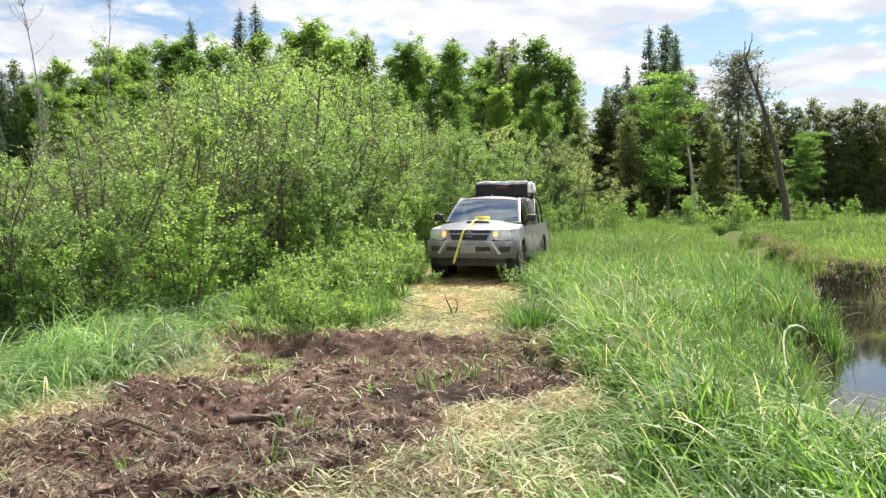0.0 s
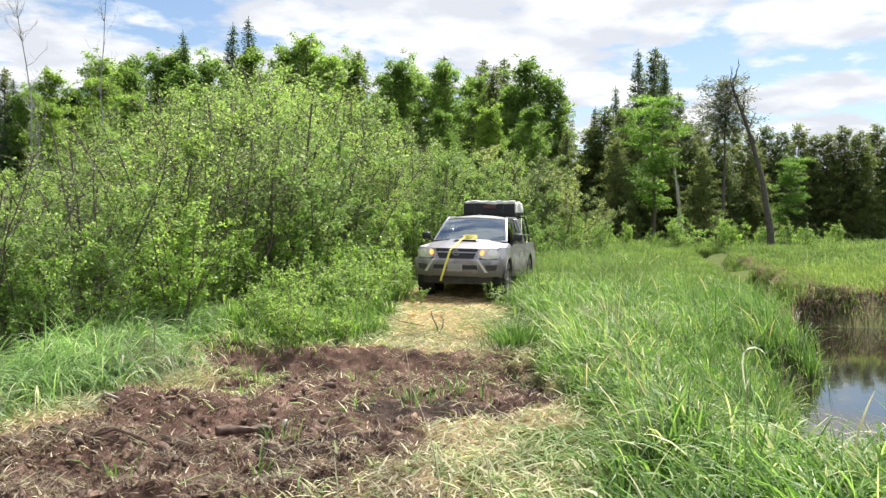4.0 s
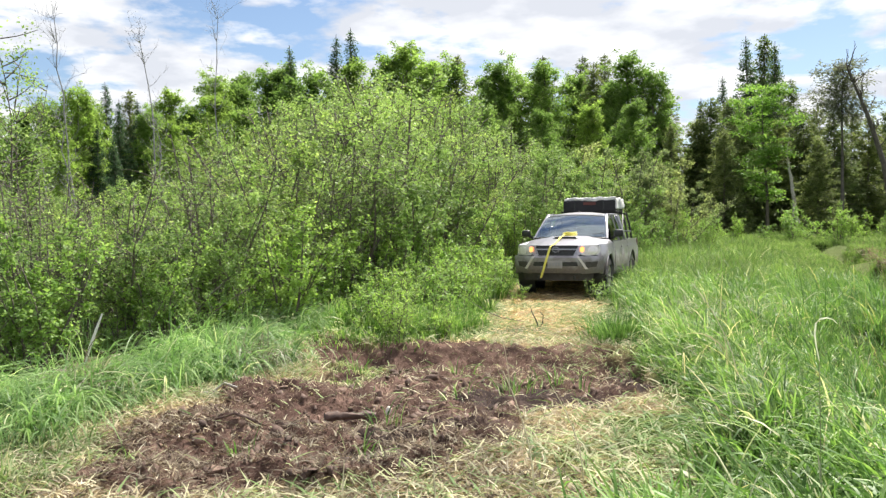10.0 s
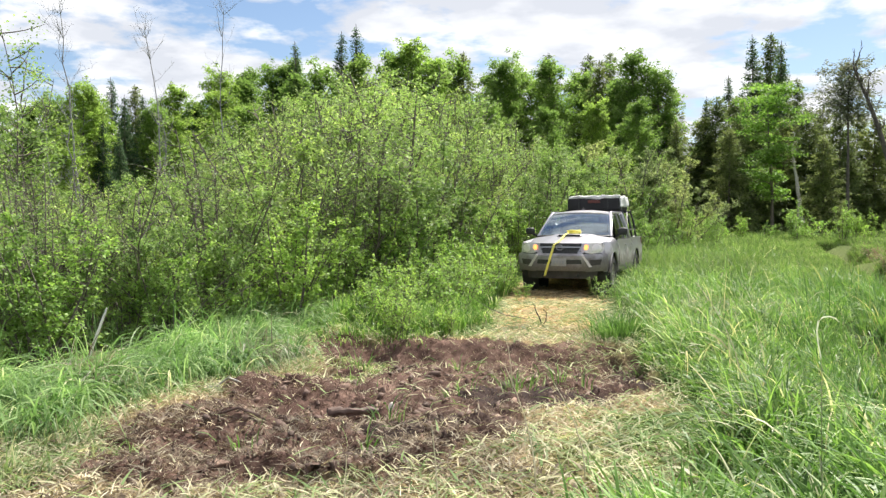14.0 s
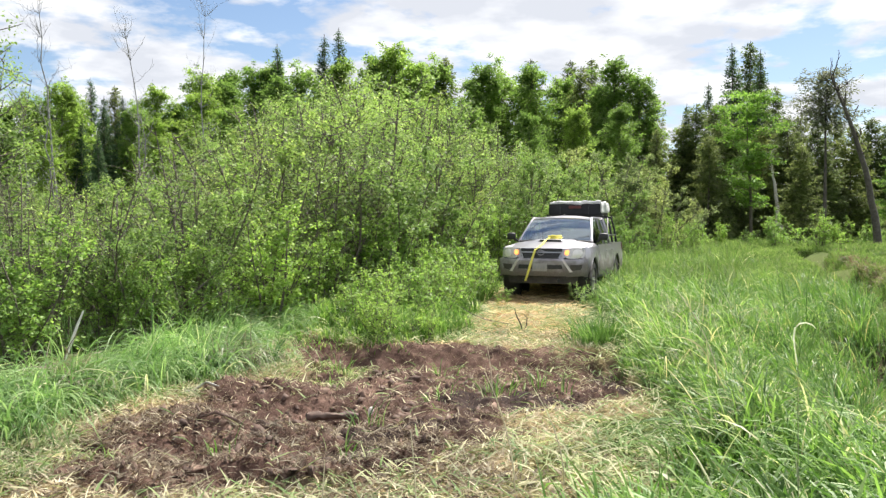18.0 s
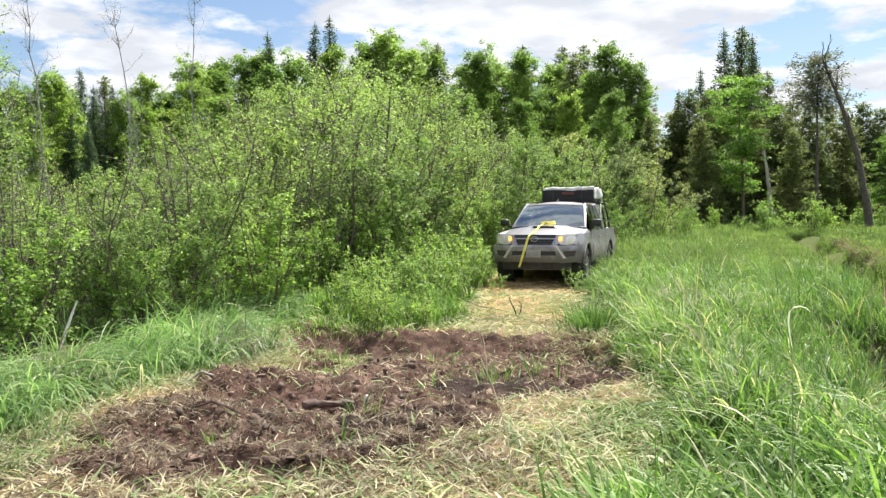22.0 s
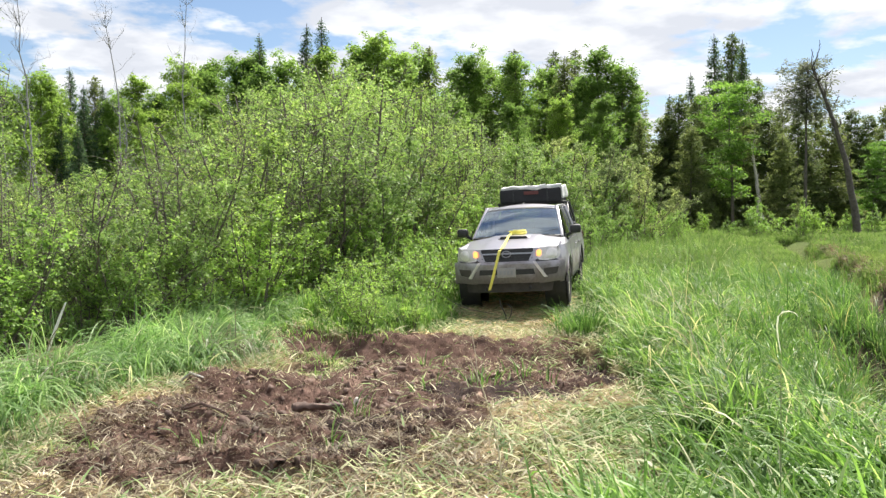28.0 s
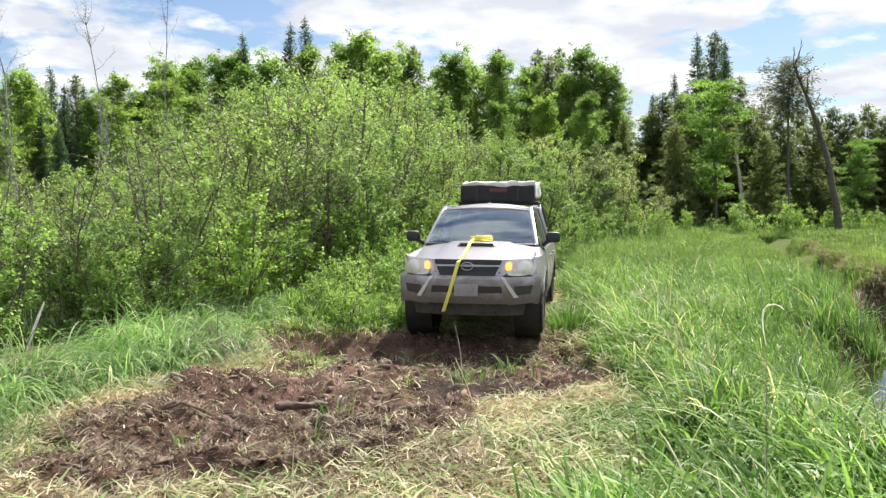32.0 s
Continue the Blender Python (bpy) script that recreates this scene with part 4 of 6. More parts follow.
def build_thicket():
    kinds = [alder(100 + i, 3.0, 5600, 0.060, label="leafy green alder shrub with many slanting grey stems") for i in range(4)]
    high = [alder(110 + i, 5.4, 5200, 0.080, stems=8, spread=0.24, stout=0.007, loose=0.012, twigs=18, label="tall green alder with many grey stems") for i in range(3)]
    thin = [alder(120 + i, 4.2, 2800, 0.065, OLIVE, stems=8, spread=0.24, bare=0.5, label="tall open alder with sparse leaves and visible bare stems") for i in range(3)]
    base = {k.name: t for ks, t in ((kinds, 3.0), (high, 5.4), (thin, 4.2)) for k in ks}
    r = random.Random(5)
    edge = lambda y: np.interp(y, [7, 9, 11, 13, 15.5, 20, 26, 34], [-6.4, -5.5, -4.8, -4.1, -3.2, -1.6, 0.6, 2.4])
    y = 7.4
    while y < 34:
        x = float(edge(y)) - r.uniform(0.0, 0.6)
        row = 0
        while x > -0.70 * y - 2.5 and row < 9:
            deep = float(edge(y)) - x
            top = 1.65 + float(np.interp(x / y, *SKYLINE)) * y - float(height(x, y))
            tall = max(1.6, min(7.6, top * r.uniform(0.76, 1.03), 2.3 + 0.45 * deep + 0.11 * max(0, y - 10) + r.uniform(-0.3, 0.5)))
            k = r.choice((kinds if tall < 3.9 else high) if r.random() < (0.8 if row < 2 else 0.62) else thin)
            set_out(k, placed, x + r.uniform(-0.3, 0.3), y + r.uniform(-0.5, 0.5), r.uniform(0, 360), tall / base[k.name])
            x -= r.uniform(1.0, 1.6) * (1 + 0.02 * y); row += 1
        y += 1.2 + 0.03 * y
    # one tall alder whose dark stems fan out over the rest
    fan = alder(130, 6.0, 6500, 0.075, None, "alder_tree", "tall alder with dark stems fanning out over the thicket", 7, 0.26, "thicket", 0.6, 0.014, 0.0105, 16)
    set_out(fan, placed, -3.45, 17.6, 20, 0.86)
    set_out(fan, placed, -4.4, 21.0, 140, 1.0)
    # leafy growth in front of the alders' bare stems
    skirt = [alder(150 + i, 1.9, 3800, 0.056, SPROUT, "alder_bush", stems=9, spread=0.5, bare=-0.75, group="saplings", label="young alder bush leafy down to the ground") for i in range(3)]
    yy = 7.6
    while yy < 10.6:
        set_out(r.choice(skirt), placed, float(edge(yy)) + r.uniform(-0.3, 0.3), yy, r.uniform(0, 360), r.uniform(0.6, 0.95))
        yy += r.uniform(0.5, 0.9)
    while yy < 25:
        set_out(r.choice(skirt), placed, float(edge(yy)) + r.uniform(0.1, 0.7), yy, r.uniform(0, 360), r.uniform(0.6, 1.05) + 0.02 * (yy - 11))
        yy += r.uniform(0.45, 0.8)
    # open growth of grey stems beside the grass
    open_kind = [alder(180 + i, 3.6, 1300, 0.06, None, "open_alder", "open alder with grey stems and few leaves", 8, 0.3, "thicket", 0.35, 0.018) for i in range(2)]
    for xx, yy in ((-6.1, 9.4), (-6.9, 10.2), (-5.6, 10.3), (-7.4, 11.6), (-6.2, 11.4), (-8.3, 12.4), (-7.2, 12.9), (-5.1, 12.0)):
        set_out(r.choice(open_kind), placed, xx, yy, r.uniform(0, 360), (1.75 + 0.3 * r.random() + float(np.interp(xx / yy, *SKYLINE)) * yy) / 3.6)
    slim = alder(186, 3.6, 1500, 0.06, None, "slender_alder", "slender grey alder stems with light leaves", 4, 0.2, "thicket", 0.2, 0.03, 0.0045)
    q = random.Random(77)
    for xx, yy in ((-4.5, 13.0), (-3.7, 14.6), (-2.9, 16.2), (-5.5, 13.2)):
        set_out(slim, placed, xx, yy, q.uniform(0, 360), (1.1 + 0.4 * q.random() + 0.82 * float(np.interp(xx / yy, *SKYLINE)) * yy) / 3.6)
    # low saplings between the mud and the truck
    low = [alder(140 + i, 1.1, 640, 0.054, SPROUT, "alder_sapling", stems=7, spread=0.4, group="saplings", label="low leafy alder sapling at the edge of the track") for i in range(3)]
    for i in range(58):
        yy = r.uniform(10.9, 18.0)
        hi = float(np.interp(yy, [10.9, 12.5, 14, 16, 18], [-1.45, -1.30, -1.0, -0.75, -0.5]))
        lo = float(np.interp(yy, [10.9, 11.8, 12.5, 14, 16, 18], [-2.2, -2.5, -2.9, -2.8, -2.4, -1.8]))
        set_out(r.choice(low), placed, r.uniform(lo, hi), yy, r.uniform(0, 360), r.uniform(0.5, 0.95) + 0.3 * smooth(yy, 12, 15))
    for xx, yy, sz in ((-0.34, 15.6, 0.42), (1.12, 15.75, 0.45), (1.45, 15.5, 0.42), (1.62, 15.0, 0.36), (2.1, 15.2, 0.5), (2.5, 15.5, 0.45)):
        set_out(low[0], placed, xx, yy, 40 * xx, sz)
    for xx, yy, sz in ((2.0, 22.5, 0.7), (2.7, 24.5, 0.9), (3.6, 26.8, 1.0), (4.4, 28.6, 0.9), (5.3, 30.4, 1.0), (6.3, 32.2, 0.9), (3.1, 28.9, 1.2), (7.2, 33.6, 0.8), (1.9, 20.6, 0.45)):
        set_out(skirt[int(yy) % 3], placed, xx, yy, 60 * xx, sz)
    grey = alder(160, 4.2, 9500, 0.08, WILLOW, "willow_bush", "grey-green willow bush behind the truck", 8, 0.42, "willows")
    for xx, yy, sz in ((3.6, 30, 1.0), (5.2, 32, 0.9), (2.2, 33, 1.1), (6.3, 34, 0.7), (4.6, 36, 0.9)):
        set_out(grey, placed, xx, yy, 70 * xx, sz)
    for xx, yy, tall in ((0.9, 24.5, 3.6), (1.7, 26.0, 3.7), (1.2, 28.0, 4.2), (2.4, 28.5, 3.9), (3.0, 31.0, 4.0), (0.2, 23.0, 3.6)):
        set_out(kinds[int(yy) % 4], placed, xx, yy, 55 * xx, tall / 3.0)
    small = alder(161, 1.6, 1700, 0.075, SPROUT, "meadow_bush", "low bright green bush in the meadow", 8, 0.45, "meadow bushes")
    for xx, yy, sz in ((7.8, 36, 1.0), (9.2, 38, 1.1), (10.3, 37, 0.8), (13.0, 36, 1.5), (12.0, 38, 1.2), (14.5, 38.5, 1.2), (18.5, 44, 1.2), (20.5, 46, 1.3), (22.5, 47, 1.0), (15.6, 40, 1.3), (11.2, 36, 1.5), (20.4, 43.5, 1.2), (24.5, 48, 1.3)):
        set_out(small, placed, xx, yy, 90 * xx, 0.75 * sz)


def build_forest():
    L = "tall green aspen at the forest edge"
    aspens = [broadleaf(200 + i, 14, 6.2 + 0.5 * i, 22000, 0.165, ASPEN, "aspen_tree", L, 0.08, limbs=120, clump=0.066, taper=0.6 + 0.12 * i) for i in range(3)]
    maple = broadleaf(212, 8, 4.2, 10000, 0.13, MAPLE, "maple_tree", "bright yellow-green young maple before dark evergreens", 0.25, flat=0.3, limbs=34, clump=0.13)
    spruces = [conifer(220 + i, 16, 6.4, 24000, 0.22, NEEDLE, "spruce_tree", "dark pointed spruce standing over the forest", 0.03, 1.05, 0.14) for i in range(2)]
    cedars = [conifer(230 + i, 11, 6.0, 14000, 0.30, CEDAR, "cedar_tree", "dense dark green cedar reaching to the ground", 0.0, 0.62, 0.32) for i in range(3)]
    back = conifer(236, 11, 5.6, 5200, 0.46, CEDAR, "fir_tree", "dark fir in the wood behind the forest edge", 0.0, 0.7)
    pine = conifer(240, 15, 5.0, 8000, 0.30, CEDAR, "pine_tree", "ragged pine with open dark boughs", 0.3, 0.7, 0.5)
    larch = conifer(241, 10, 5.0, 5000, 0.22, GREY_NEEDLE, "larch_tree", "half-dead larch with grey feathery boughs", 0.66, 0.30, 0.45, DARK_BARK)
    heights = {"aspen_tree": 14, "maple_tree": 8, "spruce_tree": 16, "cedar_tree": 11, "fir_tree": 11, "pine_tree": 15, "larch_tree": 10}
    r = random.Random(9)

    def put(kind, bearing, rise, far):
        """bearing: metres across per metre ahead; rise: the top's slope above the eye."""
        x, y = bearing * far - 0.16, far + 0.4
        k = r.choice(kind) if isinstance(kind, list) else kind
        tall = 1.65 + rise * far - float(height(x, y))
        set_out(k, placed, x, y, r.uniform(0, 360), tall / heights[k.name.split(".")[0]])

    for b, h, d in ((-0.248, 0.243, 70), (-0.229, 0.251, 70), (0.259, 0.223, 70), (0.293, 0.215, 71), (0.232, 0.176, 62), (-0.310, 0.232, 60), (-0.564, 0.193, 46), (-0.545, 0.169, 44), (-0.519, 0.169, 47), (-0.575, 0.14, 40), (-0.555, 0.12, 38), (-0.68, 0.15, 44), (0.207, 0.150, 56)):
        put(spruces, b, h, d)
    for b, h, d in ((-0.408, 0.201, 52), (-0.381, 0.190, 55), (-0.362, 0.197, 58), (-0.340, 0.206, 60), (-0.446, 0.162, 50), (-0.480, 0.184, 52), (-0.605, 0.191, 40), (-0.623, 0.170, 42), (-0.585, 0.172, 44), (-0.156, 0.237, 62),
                    (-0.181, 0.221, 64), (-0.127, 0.211, 60), (-0.102, 0.209, 66), (-0.073, 0.189, 60), (-0.042, 0.207, 57), (-0.020, 0.191, 60), (0.004, 0.182, 58), (0.033, 0.204, 55), (0.053, 0.188, 58), (0.126, 0.215, 52),
                    (0.150, 0.190, 52), (0.106, 0.180, 54), (-0.207, 0.210, 62), (-0.273, 0.204, 60), (-0.295, 0.208, 62), (-0.656, 0.171, 42), (-0.689, 0.160, 40), (-0.728, 0.164, 42), (-0.776, 0.172, 45), (-0.500, 0.157, 46),
                    (-0.427, 0.175, 47), (-0.318, 0.195, 56), (-0.46, 0.14, 42), (-0.39, 0.155, 46), (-0.055, 0.15, 48), (0.015, 0.145, 47), (0.07, 0.15, 48), (0.135, 0.15, 46), (-0.635, 0.13, 36)):
        put(aspens, b, h, d)
    for b, h, d in ((0.015, 0.208, 62), (0.064, 0.206, 64), (0.091, 0.208, 58), (0.078, 0.198, 56), (0.168, 0.162, 54), (0.281, 0.225, 74), (-0.530, 0.182, 50), (-0.091, 0.213, 66), (0.312, 0.170, 66), (0.172, 0.12, 48)):
        put(pine, b, h, d)
    for b, h, d in ((0.219, 0.150, 50), (0.203, 0.126, 50), (0.244, 0.150, 54), (0.263, 0.130, 52), (0.297, 0.123, 54), (0.327, 0.132, 54), (0.343, 0.134, 56), (0.363, 0.130, 52), (0.383, 0.128, 56), (0.403, 0.124, 54),
                    (0.425, 0.131, 58), (0.445, 0.124, 58), (0.467, 0.134, 60), (0.487, 0.120, 60), (0.503, 0.124, 60), (0.525, 0.133, 60), (0.545, 0.127, 60), (0.567, 0.136, 62), (0.589, 0.129, 62), (0.235, 0.11, 46), (0.345, 0.10, 47)):
        put(cedars, b, h, d)
    for i in range(46):                      # the wood behind the edge
        b = -0.75 + 1.5 * i / 45
        put(aspens if i % 4 == 0 else back, b + r.uniform(-0.01, 0.01), float(np.interp(b, [-0.75, -0.3, 0.14, 0.19, 0.75], [0.12, 0.16, 0.15, 0.09, 0.09])) * r.uniform(0.85, 1.1), 76 + r.uniform(-3, 8))
    put(maple, 0.287, 0.160, 48)
    put(maple, 0.453, 0.090, 50)
    put(larch, 0.373, 0.190, 45)
    # leaning dead tree and grey snags
    def snag(name, foot, top, far, thick, label, material, twigs, seed, lean_y=0.0, bend=0.0):
        q = np.random.default_rng(seed)
        x0, y0 = foot * far - 0.16, far + 0.4
        z0 = float(height(x0, y0)) - 0.1
        wob = q.normal(0, 0.02, 12).cumsum() * (1 if thick < 0.1 else 0.8)
        x1, z1 = top[0] * far - 0.16, 1.65 + top[1] * far
        k = np.linspace(0, 1, 12)
        line = np.stack([x0 + (x1 - x0) * (k + bend * np.sin(np.pi * k)), y0 + lean_y * k, z0 + (z1 - z0) * k], -1)
        line[:, 0] += (wob - wob[0]) * 3
        w = [tube(line, thick * np.linspace(1, 0.25, 12), 7)]
        for _ in range(twigs):
            i = q.integers(6, 12)
            b = q.uniform(0, 2 * np.pi)
            tw = bent_line(q, line[i], (np.cos(b), np.sin(b), q.uniform(0.5, 2.2)), (z1 - z0) * q.uniform(0.05, 0.15), 6, 0.22, 0.08)
            w.append(tube(tw, thick * np.linspace(0.18, 0.06, 6), 4))
            for _ in range(5):
                tw2 = bent_line(q, tw[q.integers(1, 6)], (q.normal(), q.normal(), q.uniform(0.3, 1.8)), (z1 - z0) * q.uniform(0.02, 0.06), 4, 0.25, 0.06)
                w.append(tube(tw2, thick * np.linspace(0.10, 0.05, 4), 3))
        return make_plant(name, w, None, material, None, label, "dead tree", "dead trees")
    snag("dead_tree", 0.437, (0.376, 0.180), 42, 0.21, "leaning dark dead tree at the meadow's edge", DARK_BARK, 16, 1, 0, -0.17)
    snag("dead_snag", 0.326, (0.308, 0.082), 47, 0.17, "bleached broken snag beside the maple", PALE_BARK, 8, 2)
    for i, (f, top, d) in enumerate(((-0.48, (-0.512, 0.243), 20), (-0.61, (-0.645, 0.28), 18), (-0.42, (-0.412, 0.27), 25), (-0.65, (-0.672, 0.16), 17), (-0.58, (-0.628, 0.145), 18), (-0.47, (-0.50, 0.13), 18))):
        snag("bare_sapling", f, top, d, 0.034, "slender bare grey tree rising from the thicket", GREY_BARK, 26, 10 + i)
    birch = alder(170, 5.0, 2400, 0.06, None, "young_birch", "thin young birch with sparse small leaves", 3, 0.08, "birches", 0.35, 0.02, 0.0042)
    set_out(birch, placed, -10.9, 15.2, 30, 1.15)
    set_out(birch, placed, -11.8, 16.4, 130, 1.05)


build_thicket()
build_forest()


# ---- truck ----
def dirty_shaded_paint(nt, p):
    c = nt.nodes.new("ShaderNodeTexCoord")
    sep = nt.nodes.new("ShaderNodeSeparateXYZ")
    nt.links.new(c.outputs["Object"], sep.inputs[0])
    n, f = noise_node(nt, 3.5, 7, 0.65), noise_node(nt, 30, 5, 0.7)
    low = nt.nodes.new("ShaderNodeMapRange")
    low.inputs[1].default_value, low.inputs[2].default_value = 1.02, 0.42
    low.inputs[3].default_value, low.inputs[4].default_value = -0.20, 0.46
    nt.links.new(sep.outputs[2], low.inputs[0])
    add = nt.nodes.new("ShaderNodeMath")
    nt.links.new(low.outputs[0], add.inputs[0]); nt.links.new(n, add.inputs[1])
    dirt_and_shade = ramp_node(nt, add.outputs[0], [(0.42, (0.06, 0.06, 0.06)), (0.72, (0.9, 0.9, 0.9))])
    # Mud low on the body; the lower bumper's shade is in this tone too.
    mud = ramp_node(nt, f, [(0.3, (0.10, 0.084, 0.076)), (0.7, (0.21, 0.183, 0.168))])
    nt.links.new(mix_node(nt, dirt_and_shade, (0.46, 0.44, 0.475), mud), p.inputs["Base Color"])
    rough = mix_node(nt, dirt_and_shade, (0.3, 0.3, 0.3), (0.85, 0.85, 0.85))
    nt.links.new(rough, p.inputs["Roughness"])
    metal = mix_node(nt, dirt_and_shade, (0.9, 0.9, 0.9), (0, 0, 0))
    nt.links.new(metal, p.inputs["Metallic"])
    p.inputs["Coat Weight"].default_value = 0.25
    p.inputs["Coat Roughness"].default_value = 0.2


def glass_look(nt, p):
    p.inputs["Base Color"].default_value = (0.66, 0.74, 0.77, 1)
    p.inputs["Roughness"].default_value, p.inputs["IOR"].default_value = 0.02, 1.6
    p.inputs["Metallic"].default_value = 0.3
    p.inputs["Transmission Weight"].default_value = 1.0


def amber_look(nt, p):
    p.inputs["Base Color"].default_value = (0.85, 0.25, 0.03, 1)
    p.inputs["Roughness"].default_value = 0.2
    p.inputs["Emission Color"].default_value = (1.0, 0.33, 0.09, 1)
    p.inputs["Emission Strength"].default_value = 1.1


PAINT = mat("dusty_silver_paint", dirty_shaded_paint)
GLASS = mat("tinted_glass", glass_look)
AMBER = mat("lit_amber_lens", amber_look)
BLACK = plain("black_plastic", (0.022, 0.022, 0.023), 0.5, 0, 0.3, 20)
RUBBER = plain("muddy_tyre_rubber", (0.016, 0.015, 0.014), 0.95, 0, 0.4, 12, 0.3)
CHROME = plain("chrome_trim", (0.36, 0.36, 0.38), 0.32, 0.9, 0.08, 10)
RIM = plain("dusty_alloy", (0.40, 0.37, 0.33), 0.5, 0.5, 0.3, 8)
LAMP = plain("headlamp_lens", (0.66, 0.62, 0.60), 0.25, 0.1, 0.18, 25, 0, 0.8, 1.0)
BOWL = plain("lamp_reflector", (0.80, 0.76, 0.74), 0.3, 0.35, 0.1, 20)
# Paler than the paint: the light caught along the bumper creases, as colour.
CREASE_LIGHT = plain("painted_crease_highlight", (0.62, 0.58, 0.57), 0.4, 0.3, 0.12, 12)
SEAT = plain("dark_seat_cloth", (0.035, 0.035, 0.038), 0.9)
PLATE = plain("pale_number_plate", (0.30, 0.29, 0.29), 0.5, 0, 0.1)
# Valance tone includes the shade beneath the bumper, so it is near black.
VALANCE = plain("dusty_shaded_valance", (0.055, 0.048, 0.043), 0.8, 0, 0.3, 9)
PLATE_MARK = plain("plate_mark_grey", (0.27, 0.27, 0.29), 0.6)
TENT_BLACK = plain("black_tent_vinyl", (0.014, 0.014, 0.016), 0.7, 0, 0.3, 9, 0.3)
TENT_GREY = plain("dusty_grey_tent_cover", (0.66, 0.65, 0.64), 0.55, 0, 0.35, 4, 0.4)
TENT_RED = plain("dull_red_badge", (0.11, 0.03, 0.025), 0.6, 0, 0.2)
WEB = plain("yellow_webbing", (0.78, 0.71, 0.14), 0.6, 0, 0.15, 40, 0.2)


def slab(fn, nu, nv, thick):
    """A curved sheet with thickness: fn(u, v) gives its face for u, v from 0 to 1."""
    u, v = np.meshgrid(np.linspace(0, 1, nu), np.linspace(0, 1, nv), indexing="ij")
    P = np.stack(np.broadcast_arrays(*fn(u, v)), -1).astype(float)
    N = np.cross(np.gradient(P, axis=0), np.gradient(P, axis=1))
    N /= np.linalg.norm(N, axis=2)[..., None] + 1e-9
    V = np.concatenate([P.reshape(-1, 3), (P - N * thick).reshape(-1, 3)])
    i = np.arange(nu * nv).reshape(nu, nv)
    o = nu * nv
    f = np.stack([i[:-1, :-1], i[1:, :-1], i[1:, 1:], i[:-1, 1:]], -1).reshape(-1, 4)
    q = [f, f[:, ::-1] + o]
    for e in (i[:, 0], i[::-1, -1], i[0, ::-1], i[-1, :]):
        q.append(np.stack([e[:-1], e[1:], e[1:] + o, e[:-1] + o], -1)[:, ::-1])
    return V, np.concatenate(q)


def panel(corners, nu=4, nv=4, thick=0.02, bulge=0.0):
    a, b, c, d = [np.array(k, float) for k in corners]
    n = np.cross(b - a, d - a); n /= np.linalg.norm(n)

    def fn(u, v):
        u, v = u[..., None], v[..., None]
        p = a * (1 - u) * (1 - v) + b * u * (1 - v) + c * u * v + d * (1 - u) * v + n * bulge * 4 * (u * (1 - u) + v * (1 - v)) * 0.5
        return p[..., 0], p[..., 1], p[..., 2]
    return slab(fn, nu, nv, thick)


def box(c, d, tilt=(0, 0, 0), round_off=0.0):
    """A bevelled block."""
    bm = bmesh.new()
    bmesh.ops.create_cube(bm, size=1, matrix=Matrix.Diagonal((*d, 1)))
    if round_off:
        bmesh.ops.bevel(bm, geom=bm.edges[:], offset=round_off, segments=2, affect="EDGES", profile=0.5)
    bm.transform(pose(*c, *tilt))
    return bm


def beam(p0, p1, w, t=None):
    p0, p1 = Vector(p0), Vector(p1)
    d = p1 - p0
    bm = bmesh.new()
    bmesh.ops.create_cube(bm, size=1, matrix=Matrix.Diagonal((w, t or w, d.length, 1)))
    bmesh.ops.bevel(bm, geom=bm.edges[:], offset=min(w, t or w) * 0.25, segments=2, affect="EDGES", profile=0.5)
    bm.transform(Matrix.Translation((p0 + p1) / 2) @ d.to_track_quat("Z", "X").to_matrix().to_4x4())
    return bm


def part(name, shape, material, parent, label="", shade=True):
    """One part: a bmesh, or arrays of corners and faces."""
    if isinstance(shape, tuple):
        me = mesh_of(name, shape[0], shape[1], material, shade)
    else:
        me = bpy.data.meshes.new(name)
        shape.to_mesh(me); shape.free()
        me.materials.append(material)
    if shade:
        me.set_sharp_from_angle(angle=radians(35))
    return link(name, me, parent, label)


def front_y(x, z):
    """The truck's nose: swept back at the corners, grille leaning, bumper proud."""
    y = -0.90 + 0.30 * np.abs(x / 0.93) ** 3.0
    y = y + 0.22 * np.clip(z - 0.84, 0, 1) - 0.05 * smooth(z, 0.50, 0.58) * smooth(0.86 - z, 0, 0.05)
    return y + 0.10 * np.clip(0.55 - z, 0, 1)


def nose(corners, off=0.0, thick=0.03, nu=10, nv=5):
    """A piece of the nose between four (x, z) corners: bottom left, bottom right, top right, top left."""
    (ax, az), (bx, bz), (cx, cz), (dx, dz) = corners

    def fn(u, v):
        x = ax * (1 - u) * (1 - v) + bx * u * (1 - v) + cx * u * v + dx * (1 - u) * v
        z = az * (1 - u) * (1 - v) + bz * u * (1 - v) + cz * u * v + dz * (1 - u) * v
        return x, front_y(x, z) - off, z
    return slab(fn, nu, nv, thick)


def lens(s, cx, cz, w, h, slant, off, thick, soft_corner=0.62, dome=0.02, n=12):
    """A domed piece of the nose with rounded corners; s is 1 for the right side, -1 for the left."""
    def fn(u, v):
        a, c = s * (2 * u - 1), 2 * v - 1
        x = cx + w / 2 * a * np.sqrt(1 - soft_corner * c * c / 2)
        z = cz + h / 2 * c * np.sqrt(1 - soft_corner * a * a / 2) + slant * (x - cx)
        return s * x, front_y(x, z) - off - dome * (1 - a * a) * (1 - c * c), z
    return slab(fn, n, n, thick)


def mirrored(corners):
    (a, b, c, d) = corners
    return [(-b[0], b[1]), (-a[0], a[1]), (-d[0], d[1]), (-c[0], c[1])]


